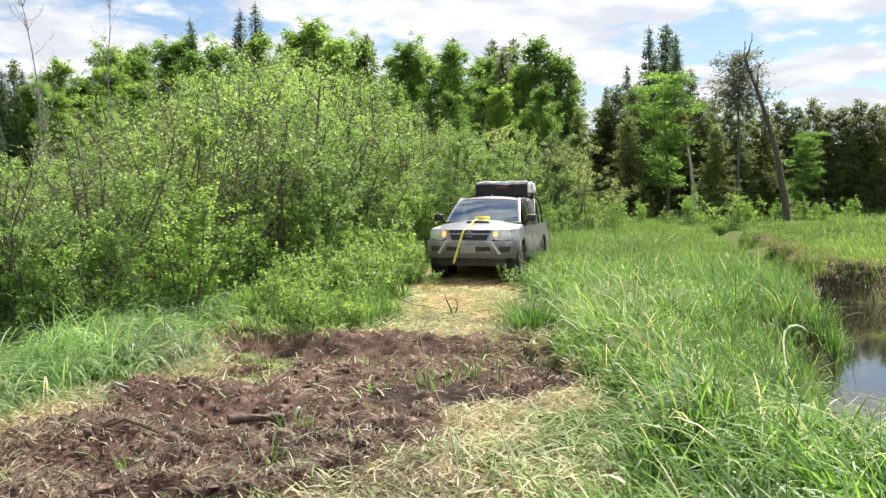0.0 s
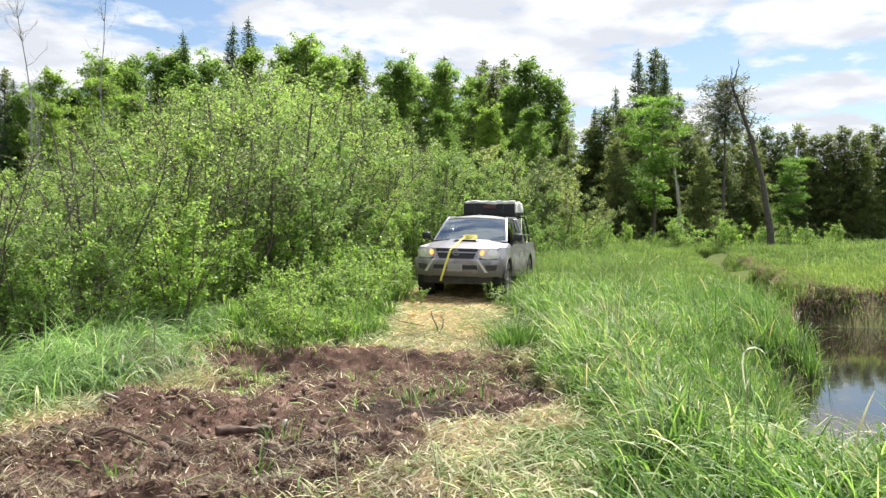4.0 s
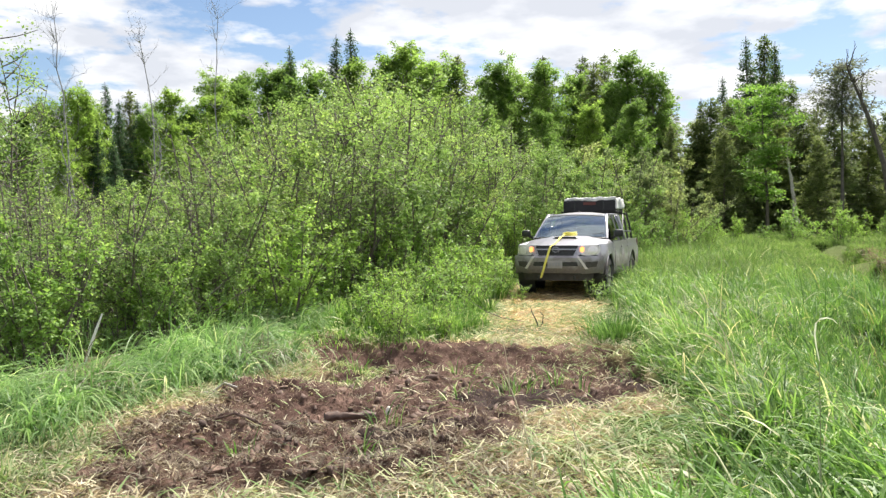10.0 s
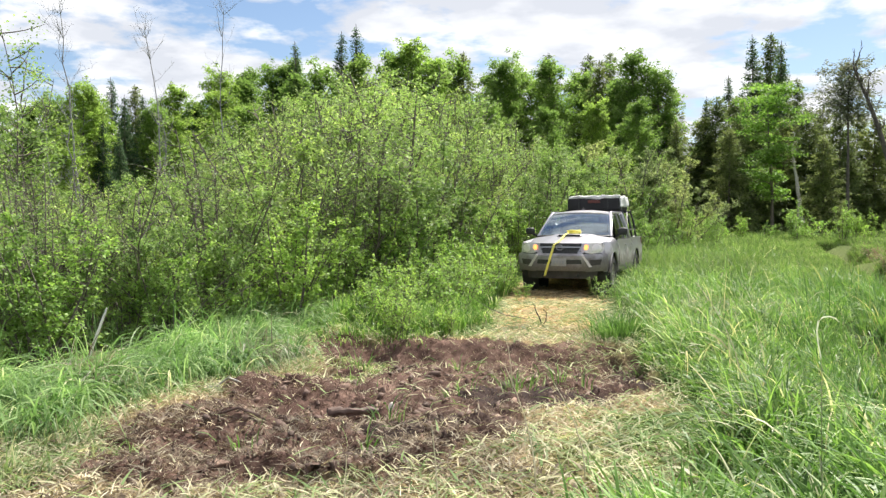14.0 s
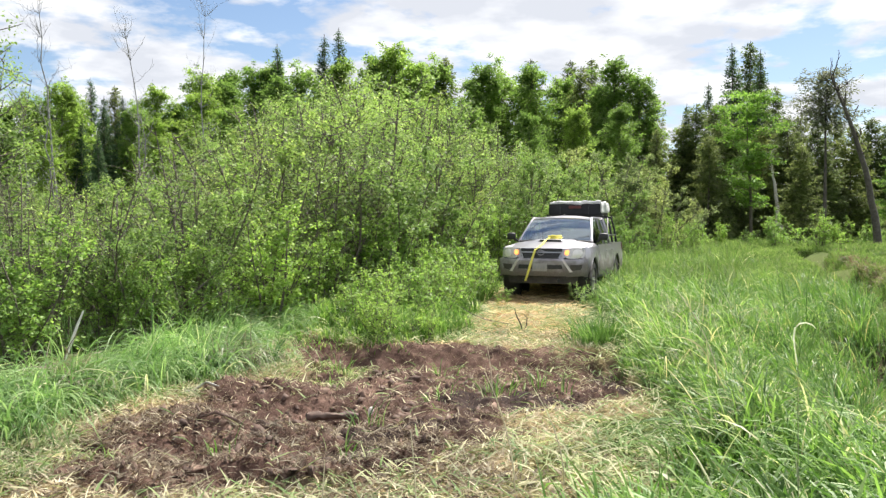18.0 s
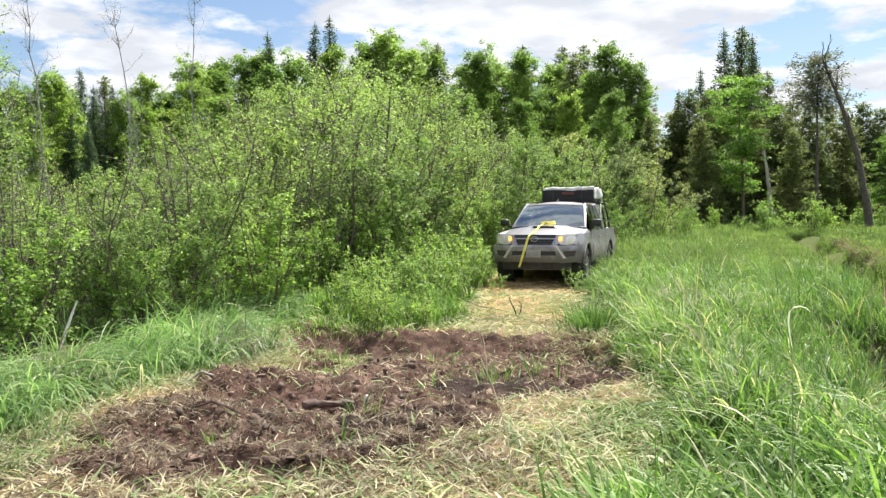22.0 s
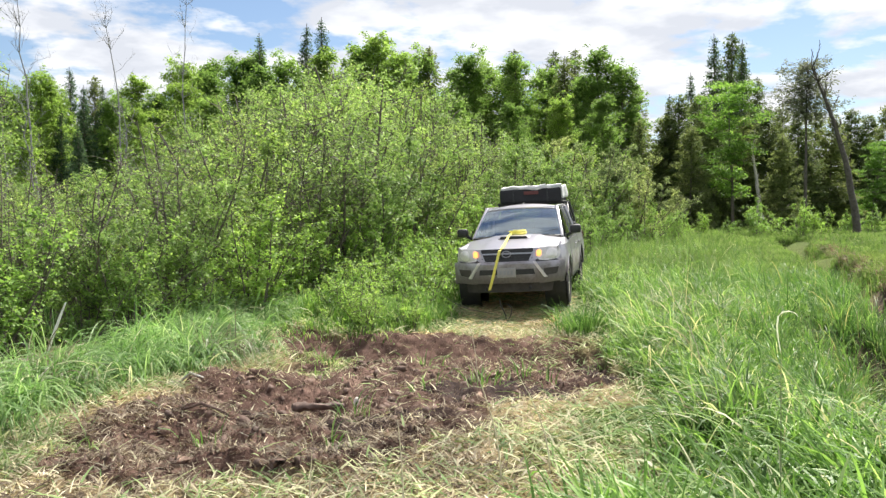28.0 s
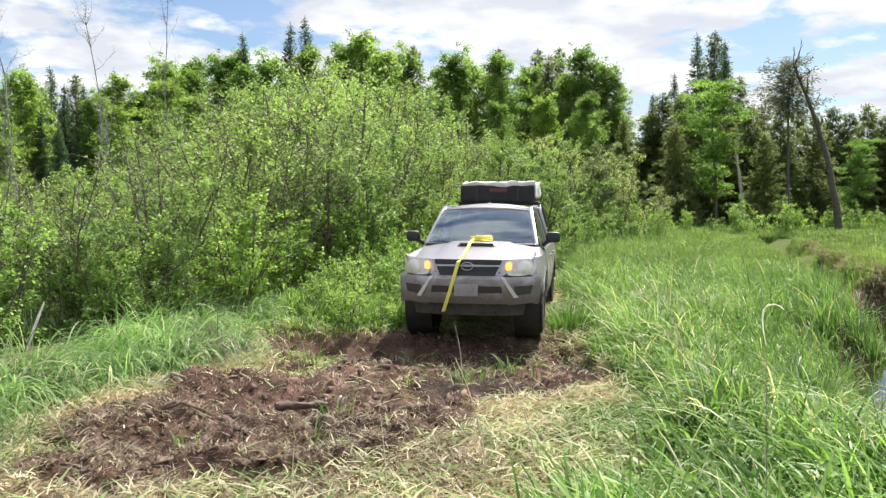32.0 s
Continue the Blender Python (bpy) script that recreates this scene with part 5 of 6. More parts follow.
AXLES, WHEEL_R, TRACK_HALF = (0.0, 3.246), 0.40, 0.815


def sill(y):
    z = np.full_like(y, 0.47)
    for a in AXLES:
        d = np.abs(y - a)
        z = np.where(d < 0.475, np.maximum(z, 0.40 + np.sqrt(np.clip(0.475 ** 2 - d ** 2, 0, None))), z)
    return z


def half_width(y, z):
    w = 0.905 + 0.04 * np.sin(np.clip((z - 0.35) / 0.75, 0, 1) * np.pi)
    for a in AXLES:
        w = w + 0.02 * np.exp(-((y - a) / 0.42) ** 2) * smooth(z, 0.6, 0.8) * smooth(1.1 - z, 0, 0.15)
    return w * (1 - 0.10 * smooth(-0.1 - y, 0, 0.65) ** 2)


def flank(y0, y1, z1, off=0.0, z0=None, nu=24, nv=8, right=True):
    """A piece of the truck's side, from the sill (or z0) up to z1."""
    def fn(u, v):
        y = y0 + (y1 - y0) * u
        lo = sill(y) if z0 is None else np.full_like(y, z0)
        z = lo + (z1 - lo) * v
        x = half_width(y, z) + off
        return (x, y, z) if right else (-x, y1 + y0 - y, z)
    if not right:
        def fn2(u, v):
            y = y1 + (y0 - y1) * u
            lo = sill(y) if z0 is None else np.full_like(y, z0)
            z = lo + (z1 - lo) * v
            return -(half_width(y, z) + off), y, z
        return slab(fn2, nu, nv, 0.03)
    return slab(fn, nu, nv, 0.03)


def hood_z(x, y):
    z = 1.035 + 0.185 * smooth(y, -0.85, 0.62) ** 0.75 - 0.07 * np.abs(x / 0.85) ** 2.6
    return z + 0.018 * smooth(0.47 - np.abs(x), 0, 0.06) * smooth(y, -0.75, -0.4)


def lathe(profile, n=32):
    """Turned about the x axis: profile of (x, radius)."""
    a = np.linspace(0, 2 * np.pi, n, endpoint=False)
    P = np.array(profile, float)
    V = np.stack([np.repeat(P[:, 0], n), (P[:, 1:2] * np.cos(a)).ravel(), (P[:, 1:2] * np.sin(a)).ravel()], -1)
    k, s = np.meshgrid(np.arange(len(P) - 1), np.arange(n), indexing="ij")
    s2 = (s + 1) % n
    return V, np.stack([k * n + s, (k + 1) * n + s, (k + 1) * n + s2, k * n + s2], -1).reshape(-1, 4)


def wheel_at(side, axle):
    hub = new("wheel")
    hub.parent = truck
    w = 0.12
    pieces = [lathe([(-w * 0.8, 0.21), (-w, 0.24), (-w * 1.02, 0.33), (-w * 0.92, 0.375), (-w * 0.75, 0.388), (w * 0.75, 0.388), (w * 0.92, 0.375), (w * 1.02, 0.32), (w, 0.24), (w * 0.8, 0.21)], 36)]
    for k in range(30):
        a = 2 * np.pi * k / 30
        for sx, da in ((-0.07, 0.0), (0.0, 0.1), (0.07, 0.0)):
            c, s = np.cos(a + da), np.sin(a + da)
            e = np.array([[x, y, z] for x in (-0.027, 0.027) for y in (-0.026, 0.026) for z in (0.382, WHEEL_R)])
            V = np.stack([e[:, 0] + sx, e[:, 1] * c - e[:, 2] * s, e[:, 1] * s + e[:, 2] * c], -1)
            pieces.append((V, np.array([[0, 1, 3, 2], [4, 6, 7, 5], [0, 4, 5, 1], [2, 3, 7, 6], [1, 5, 7, 3]])))
    part("tyre", joined(pieces), RUBBER, hub, "black muddy off-road tyre")
    f = side
    rim = [lathe([(f * 0.02, 0.0), (f * 0.075, 0.03), (f * 0.075, 0.055), (f * 0.045, 0.075), (f * 0.03, 0.08)], 24),
           lathe([(f * 0.03, 0.185), (f * 0.095, 0.20), (f * 0.105, 0.222), (f * 0.08, 0.226), (-f * 0.1, 0.215)], 36)]
    for k in range(6):
        a = 2 * np.pi * k / 6
        for q in (-0.14, 0.14):
            p0 = np.array([f * 0.06, 0.06 * np.cos(a + q), 0.06 * np.sin(a + q)])
            p1 = np.array([f * 0.085, 0.205 * np.cos(a + q * 0.9), 0.205 * np.sin(a + q * 0.9)])
            rim.append(tube([p0, (p0 + p1) / 2, p1], [0.02, 0.017, 0.02], 5))
    part("rim", joined(rim), RIM, hub, "dusty six-spoke alloy rim")
    part("brake_disc", lathe([(-f * 0.03, 0.02), (-f * 0.03, 0.16), (-f * 0.05, 0.16), (-f * 0.05, 0.02)], 24), BLACK, hub)
    hub.location = (side * TRACK_HALF, axle, WHEEL_R)
    return hub


truck = tagged(new("pickup_truck"), "muddy silver pickup truck with a folded rooftop tent on its bed", "truck")
wheels = []


def build_truck():
    b = truck
    for right in (True, False):
        s = 1 if right else -1
        part("front_fender", flank(-0.62, 0.60, 1.075, 0, None, 34, 9, right), PAINT, b)
        part("cab_side", flank(0.60, 2.66, 1.10, 0, None, 44, 8, right), PAINT, b)
        bed = part("bed_side", flank(2.68, 4.32, 1.15, 0.002, None, 44, 9, right), PAINT, b)
        part("tail_lamp", box((s * 0.905, 4.28, 0.98), (0.05, 0.10, 0.30), (0, 0, 0), 0.01), TENT_RED, bed, "red tail lamp")
        for y0, y1, nm in ((0.66, 1.63, "front_door"), (1.65, 2.52, "rear_door")):
            door = part(nm, flank(y0, y1, 1.115, 0.008, 0.56, 16, 8, right), PAINT, b)
            part("door_handle", box((s * 0.965, y1 - 0.13, 0.985), (0.03, 0.17, 0.035), (0, 0, 0), 0.01), PAINT, door)
        part("rocker", box((s * 0.87, 1.62, 0.44), (0.10, 2.2, 0.09), (0, 0, 0), 0.02), BLACK, b)
        for a in AXLES:
            k = np.linspace(0.12, math.pi - 0.12, 16)
            arc = np.stack([np.full(16, s * 0.935), a + 0.485 * np.cos(k), 0.40 + 0.485 * np.sin(k)], -1)
            part("wheel_arch_trim", tube(arc, np.full(16, 0.026), 6), BLACK if a else PAINT, b)
            well = lathe([(s * 0.55, 0.47), (s * 0.90, 0.48)], 36)
            well[0][:, 1] += a; well[0][:, 2] += 0.42
            part("wheel_well", well, BLACK, b)
        # greenhouse side
        foot, head = (s * 0.80, 0.46, 1.17), (s * 0.655, 1.20, 1.705)
        part("windscreen_pillar", beam(foot, head, 0.05, 0.055), PAINT, b)
        part("middle_pillar", beam((s * 0.865, 1.62, 1.08), (s * 0.68, 1.68, 1.70), 0.05, 0.09), BLACK, b)
        part("rear_pillar", beam((s * 0.86, 2.60, 1.08), (s * 0.675, 2.44, 1.71), 0.06, 0.16), PAINT, b)
        part("roof_rail", beam((s * 0.665, 1.17, 1.70), (s * 0.67, 2.55, 1.715), 0.06, 0.06), PAINT, b)
        for c in ([(0.875, 0.62, 1.10), (0.875, 1.61, 1.10), (0.69, 1.66, 1.69), (0.68, 1.24, 1.675)], [(0.875, 1.66, 1.10), (0.868, 2.54, 1.10), (0.69, 2.40, 1.69), (0.69, 1.70, 1.69)]):
            c = [(s * x, y, z) for x, y, z in c]
            part("side_window", panel(c if right else [c[1], c[0], c[3], c[2]], 6, 6, 0.005, 0.015), GLASS, b, "dark tinted side window")
        part("beltline_trim", beam((s * 0.895, 0.62, 1.115), (s * 0.885, 2.54, 1.115), 0.03, 0.02), BLACK, b)
        m = part("door_mirror", box((s * 1.025, 0.62, 1.29), (0.20, 0.13, 0.155), (0, 0, s * 8), 0.045), BLACK, b, "black door mirror")
        part("mirror_arm", beam((s * 0.87, 0.68, 1.17), (s * 0.97, 0.64, 1.24), 0.05, 0.06), BLACK, m)
        part("mirror_glass", panel([(s * 1.025 - 0.08, 0.692, 1.23), (s * 1.025 + 0.08, 0.692, 1.23), (s * 1.025 + 0.08, 0.692, 1.35), (s * 1.025 - 0.08, 0.692, 1.35)][::-1], 2, 2, 0.004), CHROME, m)
        # lamps and bumper corners
        H = [(0.46, 0.90), (0.845, 0.865), (0.85, 1.045), (0.50, 1.035)]
        A = [(0.47, 0.93), (0.56, 0.93), (0.575, 1.02), (0.485, 1.02)]
        G = [(0.52, 0.475), (0.905, 0.50), (0.93, 0.84), (0.36, 0.83)]
        F = [(0.60, 0.60), (0.80, 0.625), (0.83, 0.73), (0.60, 0.72)]
        V = [(0.60, 0.575), (0.655, 0.58), (0.475, 0.84), (0.43, 0.84)]
        pick = (lambda k: k) if right else mirrored
        part("lamp_surround", nose(pick([(0.44, 0.835), (0.87, 0.835), (0.865, 1.06), (0.43, 1.05)]), -0.004, 0.05, 10, 6), PAINT, b)
        lamp = part("headlamp", lens(s, 0.675, 0.955, 0.375, 0.215, 0.05, 0.014, 0.05), LAMP, b, "clear rounded headlamp with pale reflector")
        part("lamp_bowl", lens(s, 0.715, 0.955, 0.20, 0.165, 0.05, 0.026, 0.01, 1.0, 0.018), BOWL, lamp)
        part("indicator", lens(s, 0.525, 0.97, 0.085, 0.105, 0.05, 0.026, 0.02, 0.8, 0.01, 8), AMBER, lamp, "lit amber indicator")
        part("lamp_rim", nose(pick([(0.44, 0.838), (0.84, 0.835), (0.80, 0.856), (0.50, 0.875)]), 0.008, 0.04, 8, 3), BLACK, lamp)
        bump = part("bumper_corner", nose(pick(G), 0.014, 0.06, 12, 7), PAINT, b)
        part("fog_lamp_recess", nose(pick(F), 0.018, 0.02, 6, 4), VALANCE, bump, "black fog lamp recess")
        part("bumper_crease", nose(pick(V), 0.034, 0.03, 4, 8), CREASE_LIGHT, bump)
    # nose between the corners
    surround = part("grille_surround", nose([(-0.45, 0.835), (0.45, 0.835), (0.45, 1.05), (-0.45, 1.05)], -0.012, 0.04, 14, 6), PAINT, b)
    part("grille_opening", nose([(-0.37, 0.845), (0.37, 0.845), (0.475, 1.05), (-0.475, 1.05)], -0.004, 0.02, 14, 4), BLACK, surround)
    for z, h in ((0.885, 0.010), (0.915, 0.010), (1.005, 0.010)):
        part("grille_slat", nose([(-0.42, z), (0.42, z), (0.42, z + h), (-0.42, z + h)], 0.003, 0.015, 14, 2), BLACK, surround)
    part("grille_bar", nose([(-0.435, 0.962), (0.435, 0.962), (0.43, 0.984), (-0.43, 0.984)], 0.010, 0.02, 14, 3), CHROME, surround, "chrome bar across the grille")
    for s in (1, -1):
        k = [(0.355, 0.855), (0.385, 0.855), (0.475, 1.04), (0.445, 1.04)]
        part("grille_frame", nose(k if s > 0 else mirrored(k), 0.008, 0.02, 3, 6), CHROME, surround)
    a = np.linspace(0, 2 * np.pi, 25)
    y0 = float(front_y(np.array(0.0), np.array(0.96))) - 0.03
    part("emblem", tube(np.stack([0.072 * np.cos(a), np.full(25, y0), 0.965 + 0.05 * np.sin(a)], -1), np.full(25, 0.009), 6), CHROME, surround, "plain oval chrome emblem")
    bar = part("bumper", nose([(-0.54, 0.49), (0.54, 0.49), (0.44, 0.835), (-0.44, 0.835)], 0.020, 0.06, 16, 8), PAINT, b)
    part("lower_intake", nose([(-0.46, 0.635), (0.46, 0.635), (0.44, 0.72), (-0.44, 0.72)], 0.026, 0.02, 14, 3), BLACK, bar, "black lower air intake")
    part("bumper_step", nose([(-0.475, 0.735), (0.475, 0.735), (0.425, 0.842), (-0.425, 0.842)], 0.032, 0.04, 14, 4), PAINT, bar)
    part("skid_plate", nose([(-0.70, 0.335), (0.70, 0.335), (0.74, 0.50), (-0.74, 0.50)], -0.05, 0.05, 14, 5), VALANCE, bar, "mud-caked lower valance with its shade in the colour")
    yp = float(front_y(np.array(0.0), np.array(0.66))) - 0.034
    plate = part("number_plate", box((0, yp, 0.67), (0.305, 0.008, 0.155), (0, 0, 0), 0.002), PLATE, b, "pale number plate")
    for x in (-0.09, -0.03, 0.03, 0.09):
        part("plate_mark", box((x, yp - 0.006, 0.67), (0.035, 0.003, 0.06)), PLATE_MARK, plate)
    for s in (1, -1):
        part("tow_hook", box((s * 0.36, -0.80, 0.40), (0.04, 0.16, 0.07), (0, 0, 0), 0.015), BLACK, bar)
    # hood with its bulge and scoop
    def hood_face(u, v):
        x = -0.80 + 1.6 * u
        lip = front_y(x, np.full_like(u, 1.04)) - 0.012
        y = lip + (0.49 - lip) * v
        return x, y, hood_z(x, y) - 0.05 * np.clip(1 - v * 9, 0, 1) ** 2
    hood = part("hood", slab(hood_face, 26, 26, 0.03), PAINT, b)
    for s in (1, -1):
        def shoulder(u, v, s=s):
            y = -0.68 + 1.28 * (u if s > 0 else 1 - u)
            x0, x1 = np.full_like(y, 0.792), half_width(y, np.full_like(y, 1.075)) - 0.004
            x = x0 + (x1 - x0) * (1 - v)
            inner = hood_z(np.full_like(y, 0.80), y)
            return s * x, y, 1.072 + (inner - 1.072) * v + 0.022 * np.sin(np.pi * v)
        part("fender_top", slab(shoulder, 20, 6, 0.03), PAINT, b)
    part("hood_scoop", slab(lambda u, v: (-0.27 + 0.54 * u, -0.02 + 0.34 * v, hood_z(0.0 * u, -0.02 + 0.34 * v) + 0.045 * np.sin(np.pi * u) ** 0.35 * (1 - v) ** 0.6 + 0.002), 12, 8, 0.01), PAINT, hood)
    part("scoop_mouth", box((0, -0.016, float(hood_z(0.0, -0.016)) + 0.016), (0.46, 0.012, 0.05), (0, 0, 0), 0.004), BLACK, hood, "black scoop mouth")
    part("cowl", box((0, 0.47, 1.188), (1.58, 0.14, 0.03), (6, 0, 0), 0.01), BLACK, b)
    for s in (-0.35, 0.3):
        part("wiper", beam((s, 0.47, 1.225), (s + 0.42, 0.57, 1.30), 0.015, 0.012), BLACK, b)
    # windscreen and roof
    part("windscreen", panel([(-0.775, 0.47, 1.20), (0.775, 0.47, 1.20), (0.64, 1.185, 1.70), (-0.64, 1.185, 1.70)], 12, 8, 0.006, 0.07), GLASS, b, "windscreen mirroring sky and trees")
    part("roof", slab(lambda u, v: (-0.71 + 1.42 * u, 1.10 + 1.50 * v, 1.645 + 0.13 * np.clip(np.sin(np.pi * u), 0, 1) ** 0.5 * np.clip(np.sin(np.pi * (0.03 + 0.94 * v)), 0, 1) ** 0.28), 24, 18, 0.03), PAINT, b)
    part("roof_antenna", box((0.02, 1.35, 1.785), (0.03, 0.07, 0.025), (0, 0, 0), 0.008), PLATE, b)
    part("rear_window", panel([(0.72, 2.63, 1.14), (-0.72, 2.63, 1.14), (-0.58, 2.50, 1.68), (0.58, 2.50, 1.68)], 5, 5, 0.005), GLASS, b)
    part("cab_back", box((0, 2.62, 0.85), (1.76, 0.04, 0.55)), PAINT, b)
    # inside
    part("dashboard", box((0, 0.72, 1.06), (1.5, 0.42, 0.16), (0, 0, 0), 0.05), BLACK, b)
    for x in (-0.38, 0.38):
        seat = part("seat", box((x, 1.55, 0.90), (0.5, 0.5, 0.18), (0, 0, 0), 0.05), SEAT, b)
        part("seat_back", box((x, 1.80, 1.20), (0.48, 0.14, 0.60), (-12, 0, 0), 0.05), SEAT, seat)
        part("headrest", box((x, 1.90, 1.55), (0.26, 0.09, 0.16), (-10, 0, 0), 0.03), SEAT, seat)
    part("rear_bench", box((0, 2.30, 1.10), (1.4, 0.16, 0.62), (-10, 0, 0), 0.05), SEAT, b)
    k = np.linspace(0, 2 * np.pi, 21)
    part("steering_wheel", tube(np.stack([0.38 + 0.18 * np.cos(k), 0.98 + 0.07 * np.sin(k), 1.12 + 0.165 * np.sin(k)], -1), np.full(21, 0.014), 6), BLACK, b)
    part("cabin_floor", box((0, 1.45, 0.52), (1.66, 2.2, 0.06)), BLACK, b)
    part("chassis", box((0, 1.8, 0.48), (0.95, 4.6, 0.14), (0, 0, 0), 0.02), BLACK, b)
    part("front_axle", beam((-0.75, 0, 0.38), (0.75, 0, 0.38), 0.09), BLACK, b)
    part("rear_axle", beam((-0.75, 3.246, 0.38), (0.75, 3.246, 0.38), 0.10), BLACK, b)
    part("engine_bay", box((0, -0.20, 0.72), (1.1, 1.0, 0.42), (0, 0, 0), 0.03), BLACK, b)
    part("bed_floor", box((0, 3.5, 0.75), (1.6, 1.6, 0.05)), BLACK, b)
    part("tailgate", box((0, 4.31, 0.90), (1.6, 0.05, 0.5), (0, 0, 0), 0.015), PAINT, b)
    part("rear_bumper", box((0, 4.42, 0.55), (1.7, 0.14, 0.18), (0, 0, 0), 0.03), CHROME, b)
    # rack and tent
    rack = part("bed_rack", beam((-0.70, 2.72, 1.79), (0.70, 2.72, 1.79), 0.04, 0.04), BLACK, b, "black steel bed rack")
    for s in (1, -1):
        for y in (2.78, 3.5, 4.2):
            part("rack_upright", tube([(s * 0.80, y, 1.13), (s * 0.74, y, 1.50), (s * 0.66, y, 1.77)], [0.025] * 3, 8), BLACK, rack)
    for y in (2.78, 3.5, 4.2):
        part("rack_bar", beam((-0.68, y, 1.775), (0.68, y, 1.775), 0.05, 0.04), BLACK, rack)
    for s in (1, -1):
        part("rack_rail", beam((s * 0.77, 2.75, 1.32), (s * 0.77, 4.25, 1.32), 0.04, 0.04), BLACK, rack)
        part("rack_brace", beam((s * 0.78, 2.80, 1.16), (s * 0.68, 3.45, 1.75), 0.035, 0.035), BLACK, rack)
    def crumpled(c, d, amount, n=14):
        bm = box(c, d, (0, 0, 0), 0.03)
        bmesh.ops.subdivide_edges(bm, edges=[e for e in bm.edges if e.calc_length() > 0.15], cuts=n, use_grid_fill=True)
        for v in bm.verts:
            v.co += Vector((noise.noise(v.co * 5), noise.noise(v.co * 5 + Vector((7, 0, 0))), noise.noise(v.co * 6 + Vector((0, 9, 0))))) * amount
        return bm
    tent = part("tent_base", crumpled((0, 3.23, 1.94), (1.26, 1.24, 0.28), 0.012, 6), TENT_BLACK, b, "folded rooftop tent in black vinyl")
    part("tent_cover", crumpled((0.02, 3.24, 2.10), (1.28, 1.24, 0.085), 0.05), TENT_GREY, tent, "crumpled grey top cover of the tent")
    part("tent_flap", crumpled((0.645, 3.24, 1.985), (0.05, 1.16, 0.22), 0.035), TENT_GREY, tent, "loose grey flap at the tent's side")
    part("tent_badge", box((0.02, 2.592, 2.00), (0.30, 0.010, 0.07), (0, 0, 0), 0.002), TENT_RED, tent, "faded red badge")
    for x in (-0.35, 0.35):
        part("tent_strap", box((x, 2.600, 1.945), (0.03, 0.008, 0.27)), BLACK, tent)
    for axle in AXLES:
        for side in (-1, 1):
            wheels.append(wheel_at(side, axle))


build_truck()


def ribbon(points, width, across, thick=0.004):
    P, A = np.array(points, float), np.array(across, float)
    A = A / np.linalg.norm(A)
    T = np.gradient(P, axis=0)
    N = np.cross(T, A); N /= np.linalg.norm(N, axis=1)[:, None]
    R = np.stack([P - A * width / 2 - N * thick, P + A * width / 2 - N * thick, P + A * width / 2 + N * thick, P - A * width / 2 + N * thick], 1)
    k, s = np.meshgrid(np.arange(len(P) - 1), np.arange(4), indexing="ij")
    s2 = (s + 1) % 4
    return R.reshape(-1, 3), np.stack([k * 4 + s, k * 4 + s2, (k + 1) * 4 + s2, (k + 1) * 4 + s], -1).reshape(-1, 4)


def build_strap():
    strap = tagged(new("tow_strap"), "yellow webbing tow strap coiled on the hood, hanging over grille", "strap")
    on_hood = lambda x, y, up=0.012: (x, y, float(hood_z(x, y)) + up)
    run = [on_hood(-0.07, 0.30, 0.05), on_hood(-0.08, 0.15, 0.04), on_hood(-0.085, -0.05, 0.045), on_hood(-0.09, -0.35), on_hood(-0.095, -0.62), on_hood(-0.10, -0.78), (-0.112, -0.905, 1.02), (-0.135, -0.955, 0.92), (-0.165, -0.985, 0.80), (-0.205, -1.00, 0.66), (-0.255, -0.99, 0.50), (-0.295, -0.96, 0.39)]
    part("strap", ribbon(run, 0.047, (1, 0.12, 0.12)), WEB, strap)
    k = np.linspace(0, 2 * np.pi, 25)
    for i, (x, y, rx, ry) in enumerate(((0.03, 0.28, 0.15, 0.09), (0.06, 0.30, 0.13, 0.07), (0.02, 0.31, 0.14, 0.08), (0.07, 0.27, 0.11, 0.06))):
        z = float(hood_z(x, y)) + 0.03 + 0.02 * i
        part("strap_loop", tube(np.stack([x + rx * np.cos(k), y + ry * np.sin(k), z + 0.006 * np.sin(2 * k)], -1), np.full(25, 0.012), 4), WEB, strap)
    return strap


strap = build_strap()


